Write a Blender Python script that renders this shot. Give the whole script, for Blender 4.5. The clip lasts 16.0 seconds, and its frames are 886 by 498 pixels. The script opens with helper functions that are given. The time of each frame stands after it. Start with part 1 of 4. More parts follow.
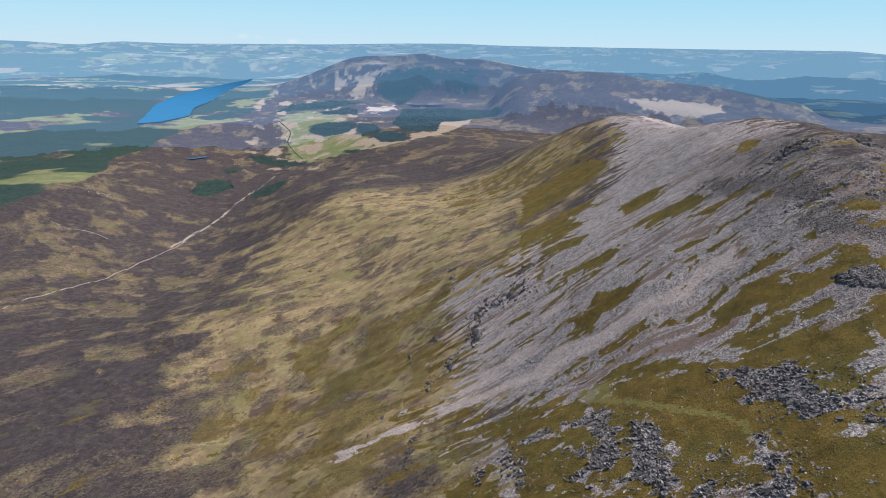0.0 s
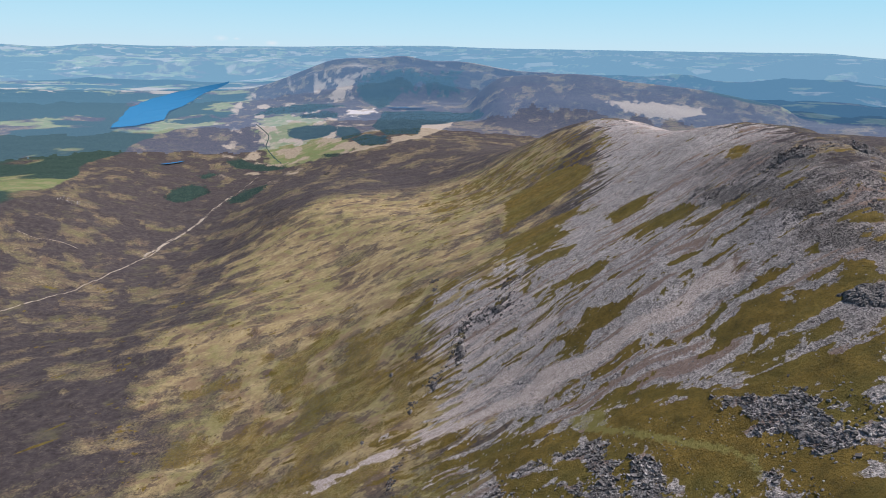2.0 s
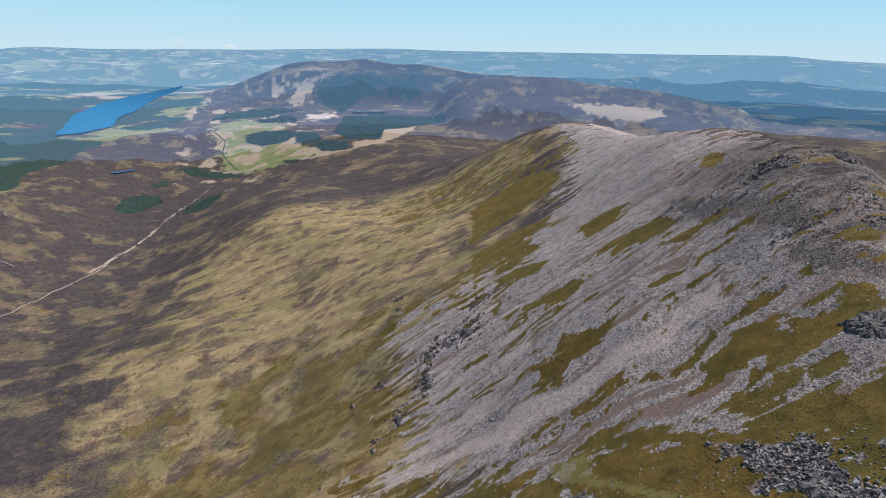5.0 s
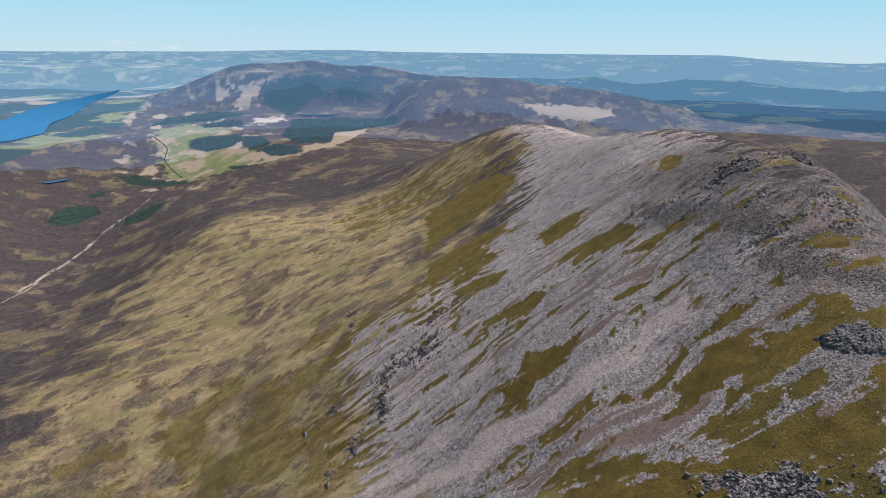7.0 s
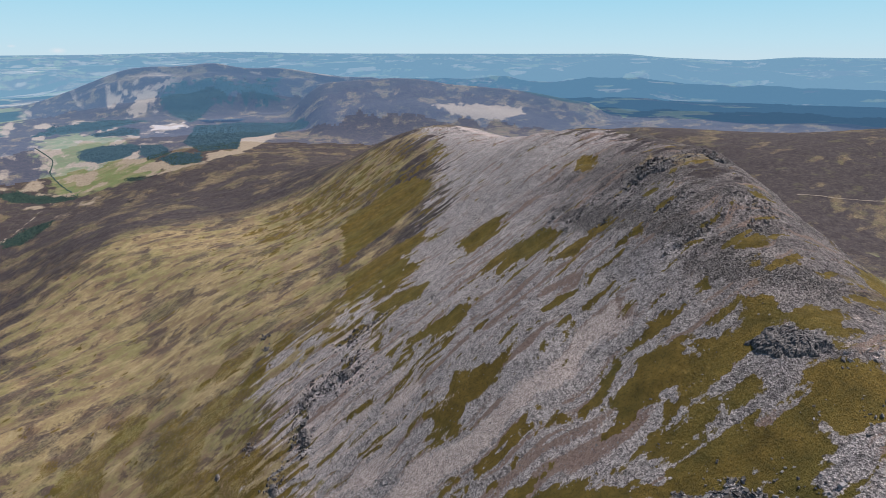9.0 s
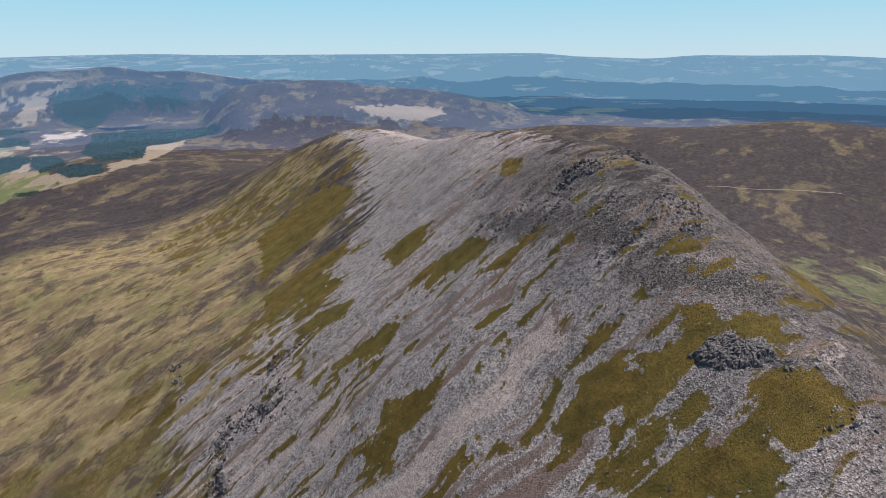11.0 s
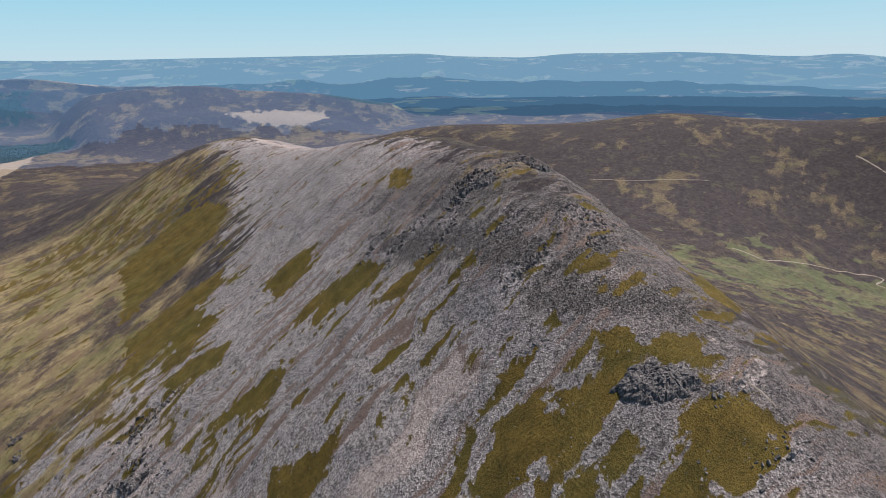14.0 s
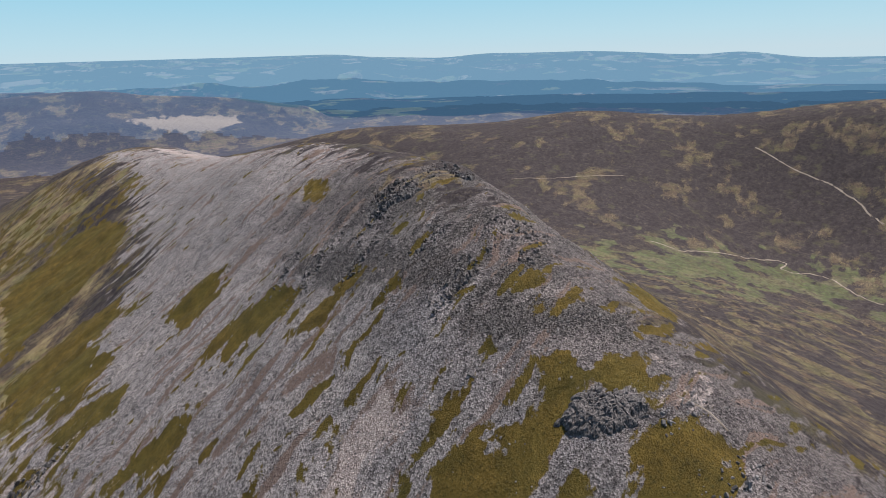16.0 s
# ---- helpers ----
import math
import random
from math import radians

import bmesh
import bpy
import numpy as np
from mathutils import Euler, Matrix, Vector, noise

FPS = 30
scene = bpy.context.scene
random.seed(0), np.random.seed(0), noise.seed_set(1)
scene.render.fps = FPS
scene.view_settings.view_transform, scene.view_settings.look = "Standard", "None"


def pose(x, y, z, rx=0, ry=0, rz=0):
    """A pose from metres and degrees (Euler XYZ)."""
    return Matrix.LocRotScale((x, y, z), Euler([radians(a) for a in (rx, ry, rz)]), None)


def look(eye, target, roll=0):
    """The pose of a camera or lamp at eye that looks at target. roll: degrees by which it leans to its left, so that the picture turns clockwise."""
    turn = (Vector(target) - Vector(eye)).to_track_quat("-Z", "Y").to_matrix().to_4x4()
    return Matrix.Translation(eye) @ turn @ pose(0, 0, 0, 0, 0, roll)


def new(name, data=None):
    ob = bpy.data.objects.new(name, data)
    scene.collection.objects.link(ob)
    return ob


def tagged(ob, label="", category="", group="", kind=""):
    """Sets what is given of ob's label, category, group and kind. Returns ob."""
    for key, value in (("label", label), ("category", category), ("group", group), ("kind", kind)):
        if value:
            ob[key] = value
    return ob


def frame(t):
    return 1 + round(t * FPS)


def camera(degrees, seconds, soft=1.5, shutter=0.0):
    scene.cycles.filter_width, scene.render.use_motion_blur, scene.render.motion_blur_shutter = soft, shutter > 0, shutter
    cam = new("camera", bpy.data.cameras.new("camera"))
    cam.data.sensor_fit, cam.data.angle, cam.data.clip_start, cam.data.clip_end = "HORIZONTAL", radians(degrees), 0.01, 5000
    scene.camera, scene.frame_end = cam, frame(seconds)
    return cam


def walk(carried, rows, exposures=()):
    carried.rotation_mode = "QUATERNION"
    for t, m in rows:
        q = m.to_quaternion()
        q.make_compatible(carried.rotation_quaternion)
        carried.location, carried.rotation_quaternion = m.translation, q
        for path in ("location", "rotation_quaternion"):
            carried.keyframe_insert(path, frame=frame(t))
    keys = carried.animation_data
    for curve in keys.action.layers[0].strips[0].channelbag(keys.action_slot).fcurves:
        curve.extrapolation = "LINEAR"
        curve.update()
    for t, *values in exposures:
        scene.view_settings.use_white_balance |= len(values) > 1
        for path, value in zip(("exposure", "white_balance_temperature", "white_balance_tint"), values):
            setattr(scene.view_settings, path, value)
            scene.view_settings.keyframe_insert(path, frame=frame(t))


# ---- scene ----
def aim(x, y, z, heading, pitch, roll):
    """A camera's pose from its place, its heading clockwise from +y, its pitch and its roll in degrees."""
    return pose(x, y, z, 0, 0, -heading) @ pose(0, 0, 0, 90 + pitch) @ pose(0, 0, 0, 0, 0, roll)


cam = camera(73.94, 16.0, soft=0.55)
walk(cam, [
    (0.0, aim(-14.8, -187.3, 1193.6, -1.61, -18.55, 1.20)),
    (0.5, aim(-15.2, -175.4, 1194.0, -1.45, -18.50, 1.19)),
    (1.0, aim(-15.4, -163.5, 1194.4, -1.26, -18.45, 1.22)),
    (1.5, aim(-15.3, -151.9, 1194.9, -0.71, -18.39, 1.21)),
    (2.0, aim(-15.1, -140.3, 1195.2, 0.17, -18.33, 1.19)),
    (2.5, aim(-14.8, -128.5, 1195.7, 0.91, -18.28, 1.16)),
    (3.0, aim(-14.3, -116.8, 1196.3, 1.62, -18.23, 1.13)),
    (3.5, aim(-13.6, -105.3, 1197.0, 2.55, -18.17, 1.10)),
    (4.0, aim(-12.7, -93.4, 1197.5, 3.05, -18.12, 1.09)),
    (6.5, aim(-6.3, -32.0, 1199.7, 6.32, -17.93, 0.91)),
    (7.0, aim(-4.7, -20.0, 1200.1, 8.16, -17.91, 0.79)),
    (7.5, aim(-2.5, -8.3, 1200.4, 10.00, -17.87, 0.66)),
    (8.0, aim(-0.0, 3.2, 1200.8, 11.94, -17.84, 0.53)),
    (8.5, aim(2.8, 14.8, 1201.5, 14.20, -17.83, 0.34)),
    (9.0, aim(6.5, 26.0, 1202.0, 16.29, -17.82, 0.15)),
    (11.5, aim(29.2, 81.3, 1203.9, 25.35, -17.82, -0.51)),
    (12.0, aim(34.8, 91.7, 1204.5, 26.90, -17.83, -0.67)),
    (12.5, aim(40.9, 102.0, 1205.4, 28.79, -17.84, -0.84)),
    (13.0, aim(47.3, 112.3, 1205.7, 31.03, -17.86, -1.03)),
    (13.5, aim(54.0, 122.7, 1206.1, 32.81, -17.89, -1.15)),
    (14.0, aim(61.6, 132.9, 1206.2, 34.45, -17.90, -1.29)),
    (14.5, aim(69.2, 142.6, 1206.7, 36.31, -17.94, -1.41)),
    (15.0, aim(76.7, 151.6, 1207.2, 38.34, -18.00, -1.58)),
    (15.5, aim(84.2, 160.0, 1207.9, 40.30, -18.05, -1.69)),
    (16.0, aim(92.4, 168.8, 1208.0, 41.97, -18.07, -1.79)),
], exposures=((0.0, 0.29, 6200, 14.5), (16.0, 0.17, 6450, 14.5)))

# ---- light ----
SUN_HEADING, SUN_HEIGHT = 84.0, 57.0      # degrees clockwise from +y, degrees above the horizon
world = bpy.data.worlds.new("sky")
scene.world = world
world.use_nodes = True
wn = world.node_tree
sky = wn.nodes.new("ShaderNodeTexSky")
sky.sky_type, sky.sun_disc = "NISHITA", False
sky.sun_elevation, sky.sun_rotation = radians(SUN_HEIGHT), radians(SUN_HEADING)
sky.altitude, sky.air_density, sky.dust_density, sky.ozone_density = 300, 1.2, 0.1, 4.0
# low down the clear air pales from cyan blue to white at the horizon
up = wn.nodes.new("ShaderNodeSeparateXYZ")
wn.links.new(wn.nodes.new("ShaderNodeTexCoord").outputs["Generated"], up.inputs[0])
low_sky = wn.nodes.new("ShaderNodeValToRGB")
for k, (at, colour) in enumerate(((0.0, (0.64, 0.83, 0.89)), (0.03, (0.56, 0.83, 0.92)), (0.085, (0.42, 0.77, 0.92)), (0.3, (0.27, 0.45, 0.66)))):
    stop = low_sky.color_ramp.elements[k] if k < 2 else low_sky.color_ramp.elements.new(at)
    stop.position, stop.color = at, (*colour, 1)
wn.links.new(up.outputs[2], low_sky.inputs[0])
ten = wn.nodes.new("ShaderNodeVectorMath")
ten.operation = "SCALE"
ten.inputs["Scale"].default_value = 10.7
wn.links.new(low_sky.outputs[0], ten.inputs[0])
fade = wn.nodes.new("ShaderNodeMapRange")
fade.inputs[1].default_value, fade.inputs[2].default_value, fade.inputs[3].default_value, fade.inputs[4].default_value = 0.1, 0.5, 1.0, 0.0
wn.links.new(up.outputs[2], fade.inputs[0])
clear = wn.nodes.new("ShaderNodeMix")
clear.data_type = "RGBA"
wn.links.new(fade.outputs[0], clear.inputs[0])
wn.links.new(sky.outputs[0], clear.inputs[6])
wn.links.new(ten.outputs[0], clear.inputs[7])
colour = clear.outputs[2]
wisp = wn.nodes.new("ShaderNodeTexNoise")
wisp.inputs["Scale"].default_value, wisp.inputs["Detail"].default_value = 55.0, 6
way = wn.nodes.new("ShaderNodeTexCoord").outputs["Generated"]
wn.links.new(way, wisp.inputs["Vector"])
for heading, size in (((-0.3388, 0.9407, 0.0162), 0.013), ((-0.2686, 0.9632, 0.0107), 0.012), ((-0.3171, 0.9483, 0.0159), 0.006)):   # small fair-weather clouds
    off = wn.nodes.new("ShaderNodeVectorMath")
    off.operation = "SUBTRACT"
    wn.links.new(way, off.inputs[0])
    off.inputs[1].default_value = heading
    flat = wn.nodes.new("ShaderNodeVectorMath")
    flat.operation = "MULTIPLY"
    wn.links.new(off.outputs[0], flat.inputs[0])
    flat.inputs[1].default_value = (1 / size, 1 / size, 2.6 / size)
    far = wn.nodes.new("ShaderNodeVectorMath")
    far.operation = "LENGTH"
    wn.links.new(flat.outputs[0], far.inputs[0])
    puff = wn.nodes.new("ShaderNodeMapRange")
    puff.inputs[1].default_value, puff.inputs[2].default_value, puff.inputs[3].default_value, puff.inputs[4].default_value = 0.1, 1.0, 1.0, 0.0
    wn.links.new(far.outputs["Value"], puff.inputs[0])
    torn = wn.nodes.new("ShaderNodeMath")
    torn.operation = "MULTIPLY"
    wn.links.new(puff.outputs[0], torn.inputs[0])
    wn.links.new(wisp.outputs[0], torn.inputs[1])
    cloud = wn.nodes.new("ShaderNodeMix")
    cloud.data_type = "RGBA"
    wn.links.new(torn.outputs[0], cloud.inputs[0])
    wn.links.new(colour, cloud.inputs[6])
    cloud.inputs[7].default_value = (9.0, 9.6, 9.8, 1)
    colour = cloud.outputs[2]
wn.links.new(colour, wn.nodes["Background"].inputs[0])
wn.nodes["Background"].inputs[1].default_value = 0.072
sun = new("sun", bpy.data.lights.new("sun", "SUN"))
sun.data.energy, sun.data.angle, sun.data.color = 5.0, radians(0.53), (1.0, 0.96, 0.90)
_h, _e = radians(SUN_HEADING), radians(SUN_HEIGHT)
sun.matrix_world = look((math.sin(_h) * math.cos(_e) * 100, math.cos(_h) * math.cos(_e) * 100, 1400 + math.sin(_e) * 100), (0, 0, 1400))

# ---- lie of the land ----
EYE = 1200.0                              # height of the middle of the flight, metres above the sea
# The lie of the land: heights below EYE along bearings (degrees clockwise from +y), at eighteen distances from 180 m to 6500 m in even ratios.
MOOR_SPOKES = {
    -54: (-469, -501, -533, -564, -590, -611, -624, -633, -645, -663, -679, -688, -684, -676, -681, -706, -727, -732),
    -48: (-462, -492, -521, -550, -577, -602, -621, -633, -643, -664, -696, -714, -686, -643, -670, -742, -752, -725),
    -42: (-455, -482, -509, -536, -564, -592, -618, -637, -646, -663, -709, -744, -693, -617, -654, -767, -762, -721),
    -36: (-448, -472, -496, -521, -548, -579, -612, -644, -656, -654, -709, -774, -743, -643, -636, -744, -746, -718),
    -30: (-441, -462, -484, -506, -531, -561, -597, -636, -648, -630, -687, -762, -807, -795, -757, -738, -731, -731),
}
FLANK_SPOKES = {
    -24: (-434, -452, -471, -490, -511, -540, -574, -611, -615, -594, -661, -720, -774, -831, -855, -816, -779, -731),
    -18: (-427, -442, -457, -473, -491, -516, -554, -578, -578, -582, -640, -638, -627, -681, -774, -840, -821, -724),
    -12: (-420, -431, -444, -457, -472, -493, -523, -525, -523, -559, -587, -546, -533, -605, -697, -712, -691, -618),
    -6: (-411, -420, -429, -440, -456, -475, -489, -482, -475, -488, -492, -520, -564, -598, -625, -573, -613, -626),
    0: (-403, -407, -412, -421, -435, -448, -439, -417, -422, -444, -446, -508, -527, -524, -551, -577, -636, -672),
}
RIDGE_SPOKES = {
    6: (-394, -393, -394, -398, -407, -410, -392, -364, -369, -403, -393, -412, -389, -433, -540, -627, -655, -671),
    12: (-385, -379, -375, -374, -376, -365, -332, -312, -316, -328, -329, -254, -196, -408, -607, -662, -656, -663),
    18: (-375, -365, -357, -353, -348, -319, -281, -270, -263, -237, -235, -150, -191, -469, -649, -667, -666, -638),
    24: (-366, -352, -339, -332, -321, -274, -233, -215, -195, -145, -140, -227, -387, -564, -643, -592, -665, -648),
    30: (-358, -341, -324, -309, -293, -251, -190, -155, -138, -80, -179, -410, -558, -607, -568, -387, -604, -718),
}
SUMMIT_SPOKES = {
    36: (-352, -332, -313, -294, -271, -227, -137, -90, -102, -128, -289, -524, -611, -571, -458, -361, -587, -704),
    42: (-346, -326, -305, -281, -250, -196, -113, -99, -131, -232, -397, -566, -595, -510, -387, -400, -598, -712),
    48: (-342, -319, -296, -269, -234, -178, -139, -181, -230, -325, -461, -573, -579, -498, -380, -392, -558, -707),
    54: (-338, -313, -286, -257, -222, -187, -186, -228, -300, -390, -493, -578, -599, -534, -399, -289, -461, -664),
    60: (-332, -306, -278, -250, -222, -211, -234, -281, -351, -428, -507, -596, -656, -593, -459, -346, -507, -699),
}
GLENSIDE_SPOKES = {
    66: (-326, -300, -273, -249, -234, -243, -282, -332, -391, -458, -528, -629, -724, -711, -562, -350, -511, -722),
    72: (-318, -294, -272, -254, -249, -268, -313, -368, -424, -493, -570, -673, -776, -793, -579, -253, -430, -693),
    78: (-308, -290, -272, -261, -263, -283, -327, -382, -446, -525, -618, -719, -801, -780, -542, -225, -339, -590),
    84: (-299, -285, -274, -269, -275, -295, -334, -390, -463, -557, -664, -762, -811, -742, -530, -304, -267, -385),
}
SPOKES = {**MOOR_SPOKES, **FLANK_SPOKES, **RIDGE_SPOKES, **SUMMIT_SPOKES, **GLENSIDE_SPOKES}
KNOTS = np.array([SPOKES[b] for b in sorted(SPOKES)], float)
LN0, LN1 = math.log(180.0), math.log(6500.0)


def lattice(n):
    """Whole numbers 0..2^32 from whole-number arrays, the same on every run."""
    n = (n ^ (n >> 15)) * np.uint32(0x2C1B3C6D)
    n = (n ^ (n >> 12)) * np.uint32(0x297A2D39)
    return n ^ (n >> 15)


def vnoise(x, y, seed=0):
    """Smooth noise, -1..1, with features one unit across."""
    xi, yi = np.floor(x), np.floor(y)
    fx, fy = x - xi, y - yi
    fx, fy = fx * fx * fx * (fx * (fx * 6 - 15) + 10), fy * fy * fy * (fy * (fy * 6 - 15) + 10)
    ix, iy = xi.astype(np.int64), yi.astype(np.int64)

    def corner(a, b):
        h = ((ix + a) * 374761393 + (iy + b) * 668265263 + seed * 982451653) & 0xFFFFFFFF
        return lattice(h.astype(np.uint32)).astype(np.float64) / 2147483648.0 - 1.0
    a = corner(0, 0) * (1 - fx) + corner(1, 0) * fx
    b = corner(0, 1) * (1 - fx) + corner(1, 1) * fx
    return a * (1 - fy) + b * fy


def fbm(x, y, octaves=4, seed=0):
    total, gain, norm = 0.0, 1.0, 0.0
    for k in range(octaves):
        total = total + gain * vnoise(x * 2.03 ** k + 17.3 * k, y * 2.03 ** k - 9.1 * k, seed + k)
        norm, gain = norm + gain, gain * 0.5
    return total / norm


def step(a, b, v):
    t = np.clip((v - a) / (b - a), 0, 1)
    return t * t * (3 - 2 * t)


def spline(t):
    return ((1 - t) ** 3 / 6, (3 * t ** 3 - 6 * t * t + 4) / 6, (-3 * t ** 3 + 3 * t * t + 3 * t + 1) / 6, t ** 3 / 6)


def bearing(x, y):
    b = np.degrees(np.arctan2(x, y))
    return np.where(b > 156, b - 360, b)


def massif(x, y):
    """The broad form of the mountain, the moors and the glens below EYE; behind the flight one side runs on into the other."""
    q, b = np.hypot(x, y), np.degrees(np.arctan2(x, y))
    v = (np.log(np.clip(q, 180.2, 6499)) - LN0) / (LN1 - LN0) * 17
    j = np.floor(v).astype(int)

    def spokes(u):
        u = np.clip(u, 0, KNOTS.shape[0] - 1.001)
        i = np.floor(u).astype(int)
        total = 0.0
        for p, wp in enumerate(spline(u - i)):
            for n, wn_ in enumerate(spline(v - j)):
                total = total + wp * wn_ * KNOTS[np.clip(i + p - 1, 0, KNOTS.shape[0] - 1), np.clip(j + n - 1, 0, 17)]
        return total
    ahead, first, last = spokes((b + 54) / 6), spokes(0 * b), spokes(0 * b + KNOTS.shape[0])
    turn = step(0, 222, np.mod(b - 84, 360))
    z = np.where((b > 84) | (b < -54), last + (first - last) * turn, ahead)
    return -375 + (z + 375) * step(0, 180, q)


def along(x, y, line):
    """Distance from a line of (x, y, ...) points, and how far along it the nearest place lies, 0 to its number of stretches."""
    best, place = np.full(np.shape(x), 1e9), np.zeros(np.shape(x))
    for k in range(len(line) - 1):
        (ax, ay), (bx, by) = line[k][:2], line[k + 1][:2]
        t = np.clip(((x - ax) * (bx - ax) + (y - ay) * (by - ay)) / ((bx - ax) ** 2 + (by - ay) ** 2), 0, 1)
        d = np.hypot(x - ax - t * (bx - ax), y - ay - t * (by - ay))
        near = d < best
        best, place = np.where(near, d, best), np.where(near, k + t, place)
    return best, place


# The mountain's crest runs along +y: (y, x).
CREST = ((200, 440), (290, 425), (370, 445), (470, 470), (572, 485), (604, 512), (810, 560), (1000, 590), (1268, 565), (1521, 600), (2048, 570), (2300, 560))


def smooth_line(v, xs, ys):
    return sum(np.interp(v + o, xs, ys) * w for o, w in ((-60, 1), (-30, 2), (0, 3), (30, 2), (60, 1))) / 9


def outside(x, y, outline):
    """Distance from the edge of an outline, negative inside it."""
    edge, cross = np.full(np.shape(x), 1e9), np.zeros(np.shape(x), bool)
    n = len(outline)
    for k in range(n):
        (ax, ay), (bx, by) = outline[k], outline[(k + 1) % n]
        t = np.clip(((x - ax) * (bx - ax) + (y - ay) * (by - ay)) / max((bx - ax) ** 2 + (by - ay) ** 2, 1e-6), 0, 1)
        edge = np.minimum(edge, np.hypot(x - ax - t * (bx - ax), y - ay - t * (by - ay)))
        if ay != by:
            cross ^= ((ay > y) != (by > y)) & (x < (bx - ax) * (y - ay) / (by - ay) + ax)
    return np.where(cross, -edge, edge)


# Far ridges, placed to fit the camera's view, before drawing in: (bearing, km, how far below eye level per unit of
# distance), with the fall of their sides.
RIDGES = (
    (0.12, (-38.9, 35, -0.0017), (-36.6, 35, -0.0011), (-33.8, 35, 0.0024), (-30.9, 35, -0.0043), (-26.5, 35, -0.0025), (-21.8, 35, -0.0042), (-13.9, 35, -0.0061), (-6.6, 35, -0.0103), (-1.2, 35, -0.0121), (4.1, 35, -0.0101), (14.6, 35, -0.0104), (24.2, 35, -0.0104), (32.5, 35, -0.0109), (35.5, 35, -0.0055), (42, 35, -0.0009), (45.8, 35, -0.0059), (50.1, 35, -0.0044), (54.9, 35, -0.0043), (58.5, 35, -0.0007), (61.7, 35, 0.0038), (64.7, 35, 0.0053), (66, 35, 0.0019), (68.1, 35, 0.0046), (69.8, 35, 0.0097), (71.4, 35, 0.0129), (76.1, 35, 0.0136)),
    (0.10, (-39, 20, 0.0157), (-35.2, 20, 0.0115), (-26.5, 20, 0.0105), (-22.8, 20, 0.0068), (-18.5, 20, 0.0109), (-14, 20, 0.0079), (4.1, 20, 0.0024), (14.6, 20, -0.0018), (28.3, 20, 0.004), (28.6, 20, -0.002), (34.4, 20, -0.0053), (37.8, 20, 0.005), (47.6, 20, 0.007), (52.5, 20, 0.0064), (61.8, 20, 0.0155), (70.2, 20, 0.0205), (76.2, 20, 0.0267)),
    (0.21, (-20.6, 11.5, 0.0405), (-16, 11.5, 0.0233), (-11.9, 11.5, 0.0117), (-8.8, 11.5, 0.009), (-5.5, 11.5, 0.0062), (-4.4, 11.5, 0.0023), (-2.8, 11.5, 0.0072), (-1.2, 11.5, 0.0112), (1, 11.5, 0.0088), (3.1, 11.5, 0.0135), (6.3, 11.5, 0.0223), (9.6, 11.5, 0.0265)),
    (0.14, (5.8, 8, 0.0335), (9.6, 8, 0.0275), (13.7, 8, 0.0267), (17.4, 8, 0.0364), (22.8, 8, 0.0438), (26.1, 8, 0.0533), (29.2, 8, 0.0622)),
)
LOCH_LEVEL = -750.0
# The loch's shore, placed to fit the camera's view, before drawing in.
LOCH = ((-3260, 5550), (-3495, 6174), (-3827, 6847), (-4263, 8025), (-4623, 9462), (-4886, 10938), (-5041, 12408), (-5296, 14445), (-4721, 12515), (-4256, 10315), (-3694, 8404), (-3421, 7186), (-3091, 6316), (-3107, 5783))
STRATH = ((-3600, 2500), (-2470, 3400), (-2760, 4410), (-3250, 5630))


def country(x, y):
    """Heights below EYE of the far country, before it is drawn in."""
    r, b = np.hypot(x, y), bearing(x, y)
    z = -670 - 60 * step(9000, 15000, r)
    z = z + fbm(x / 1500, y / 1500, 5, 11) * 45 * step(3000, 6000, r)
    d = np.minimum(along(x, y, STRATH)[0], outside(x, y, LOCH))
    shore = np.where(d < 0, -25.0, -6.0)
    for fall, *crest in RIDGES:
        bs, km, low = [p[0] for p in crest], [p[1] for p in crest], [p[2] for p in crest]
        c = sum(np.interp(b + o, bs, km) for o in (-1.5, -0.5, 0.5, 1.5)) * 250
        edge = step(bs[0] - 6, bs[0], b) * (1 - step(bs[-1], bs[-1] + 6, b))
        top = -sum(np.interp(b + o, bs, low) for o in (-0.9, -0.3, 0.3, 0.9)) * c / 4 + fbm(x / 700, y / 700, 4, 31) * 14 * c / 6000 * (1 - step(18000, 25000, c))
        off = np.abs(r - c)
        knolls = (0.35 + fbm(x / 1900, y / 1900, 5, 33)) * 170 * step(100, 1500, off) * step(7000, 11000, c)
        ridge = top - fall * off + knolls * np.minimum(1, fall * off / 220) - (1 - edge) * 500
        z = np.where(ridge > z - 60, (z + ridge) / 2 + np.sqrt(((z - ridge) / 2) ** 2 + 30.0 ** 2) - 12, z)
    return z + (LOCH_LEVEL + shore - z) * (1 - step(60, 2600, d)) * (1 - step(17000, 22000, r))


NEAR, REACH = 2500.0, 2200.0              # the country past NEAR is drawn in so that all of it lies within NEAR + REACH


def drawn_in(r):
    return np.where(r < NEAR, r, NEAR + REACH * (1 - np.exp(-np.maximum(r - NEAR, 0) / REACH)))


def true_distance(q):
    return np.where(q < NEAR, q, NEAR - REACH * np.log(np.maximum(1 - np.maximum(q - NEAR, 0) / REACH, 1e-9)))


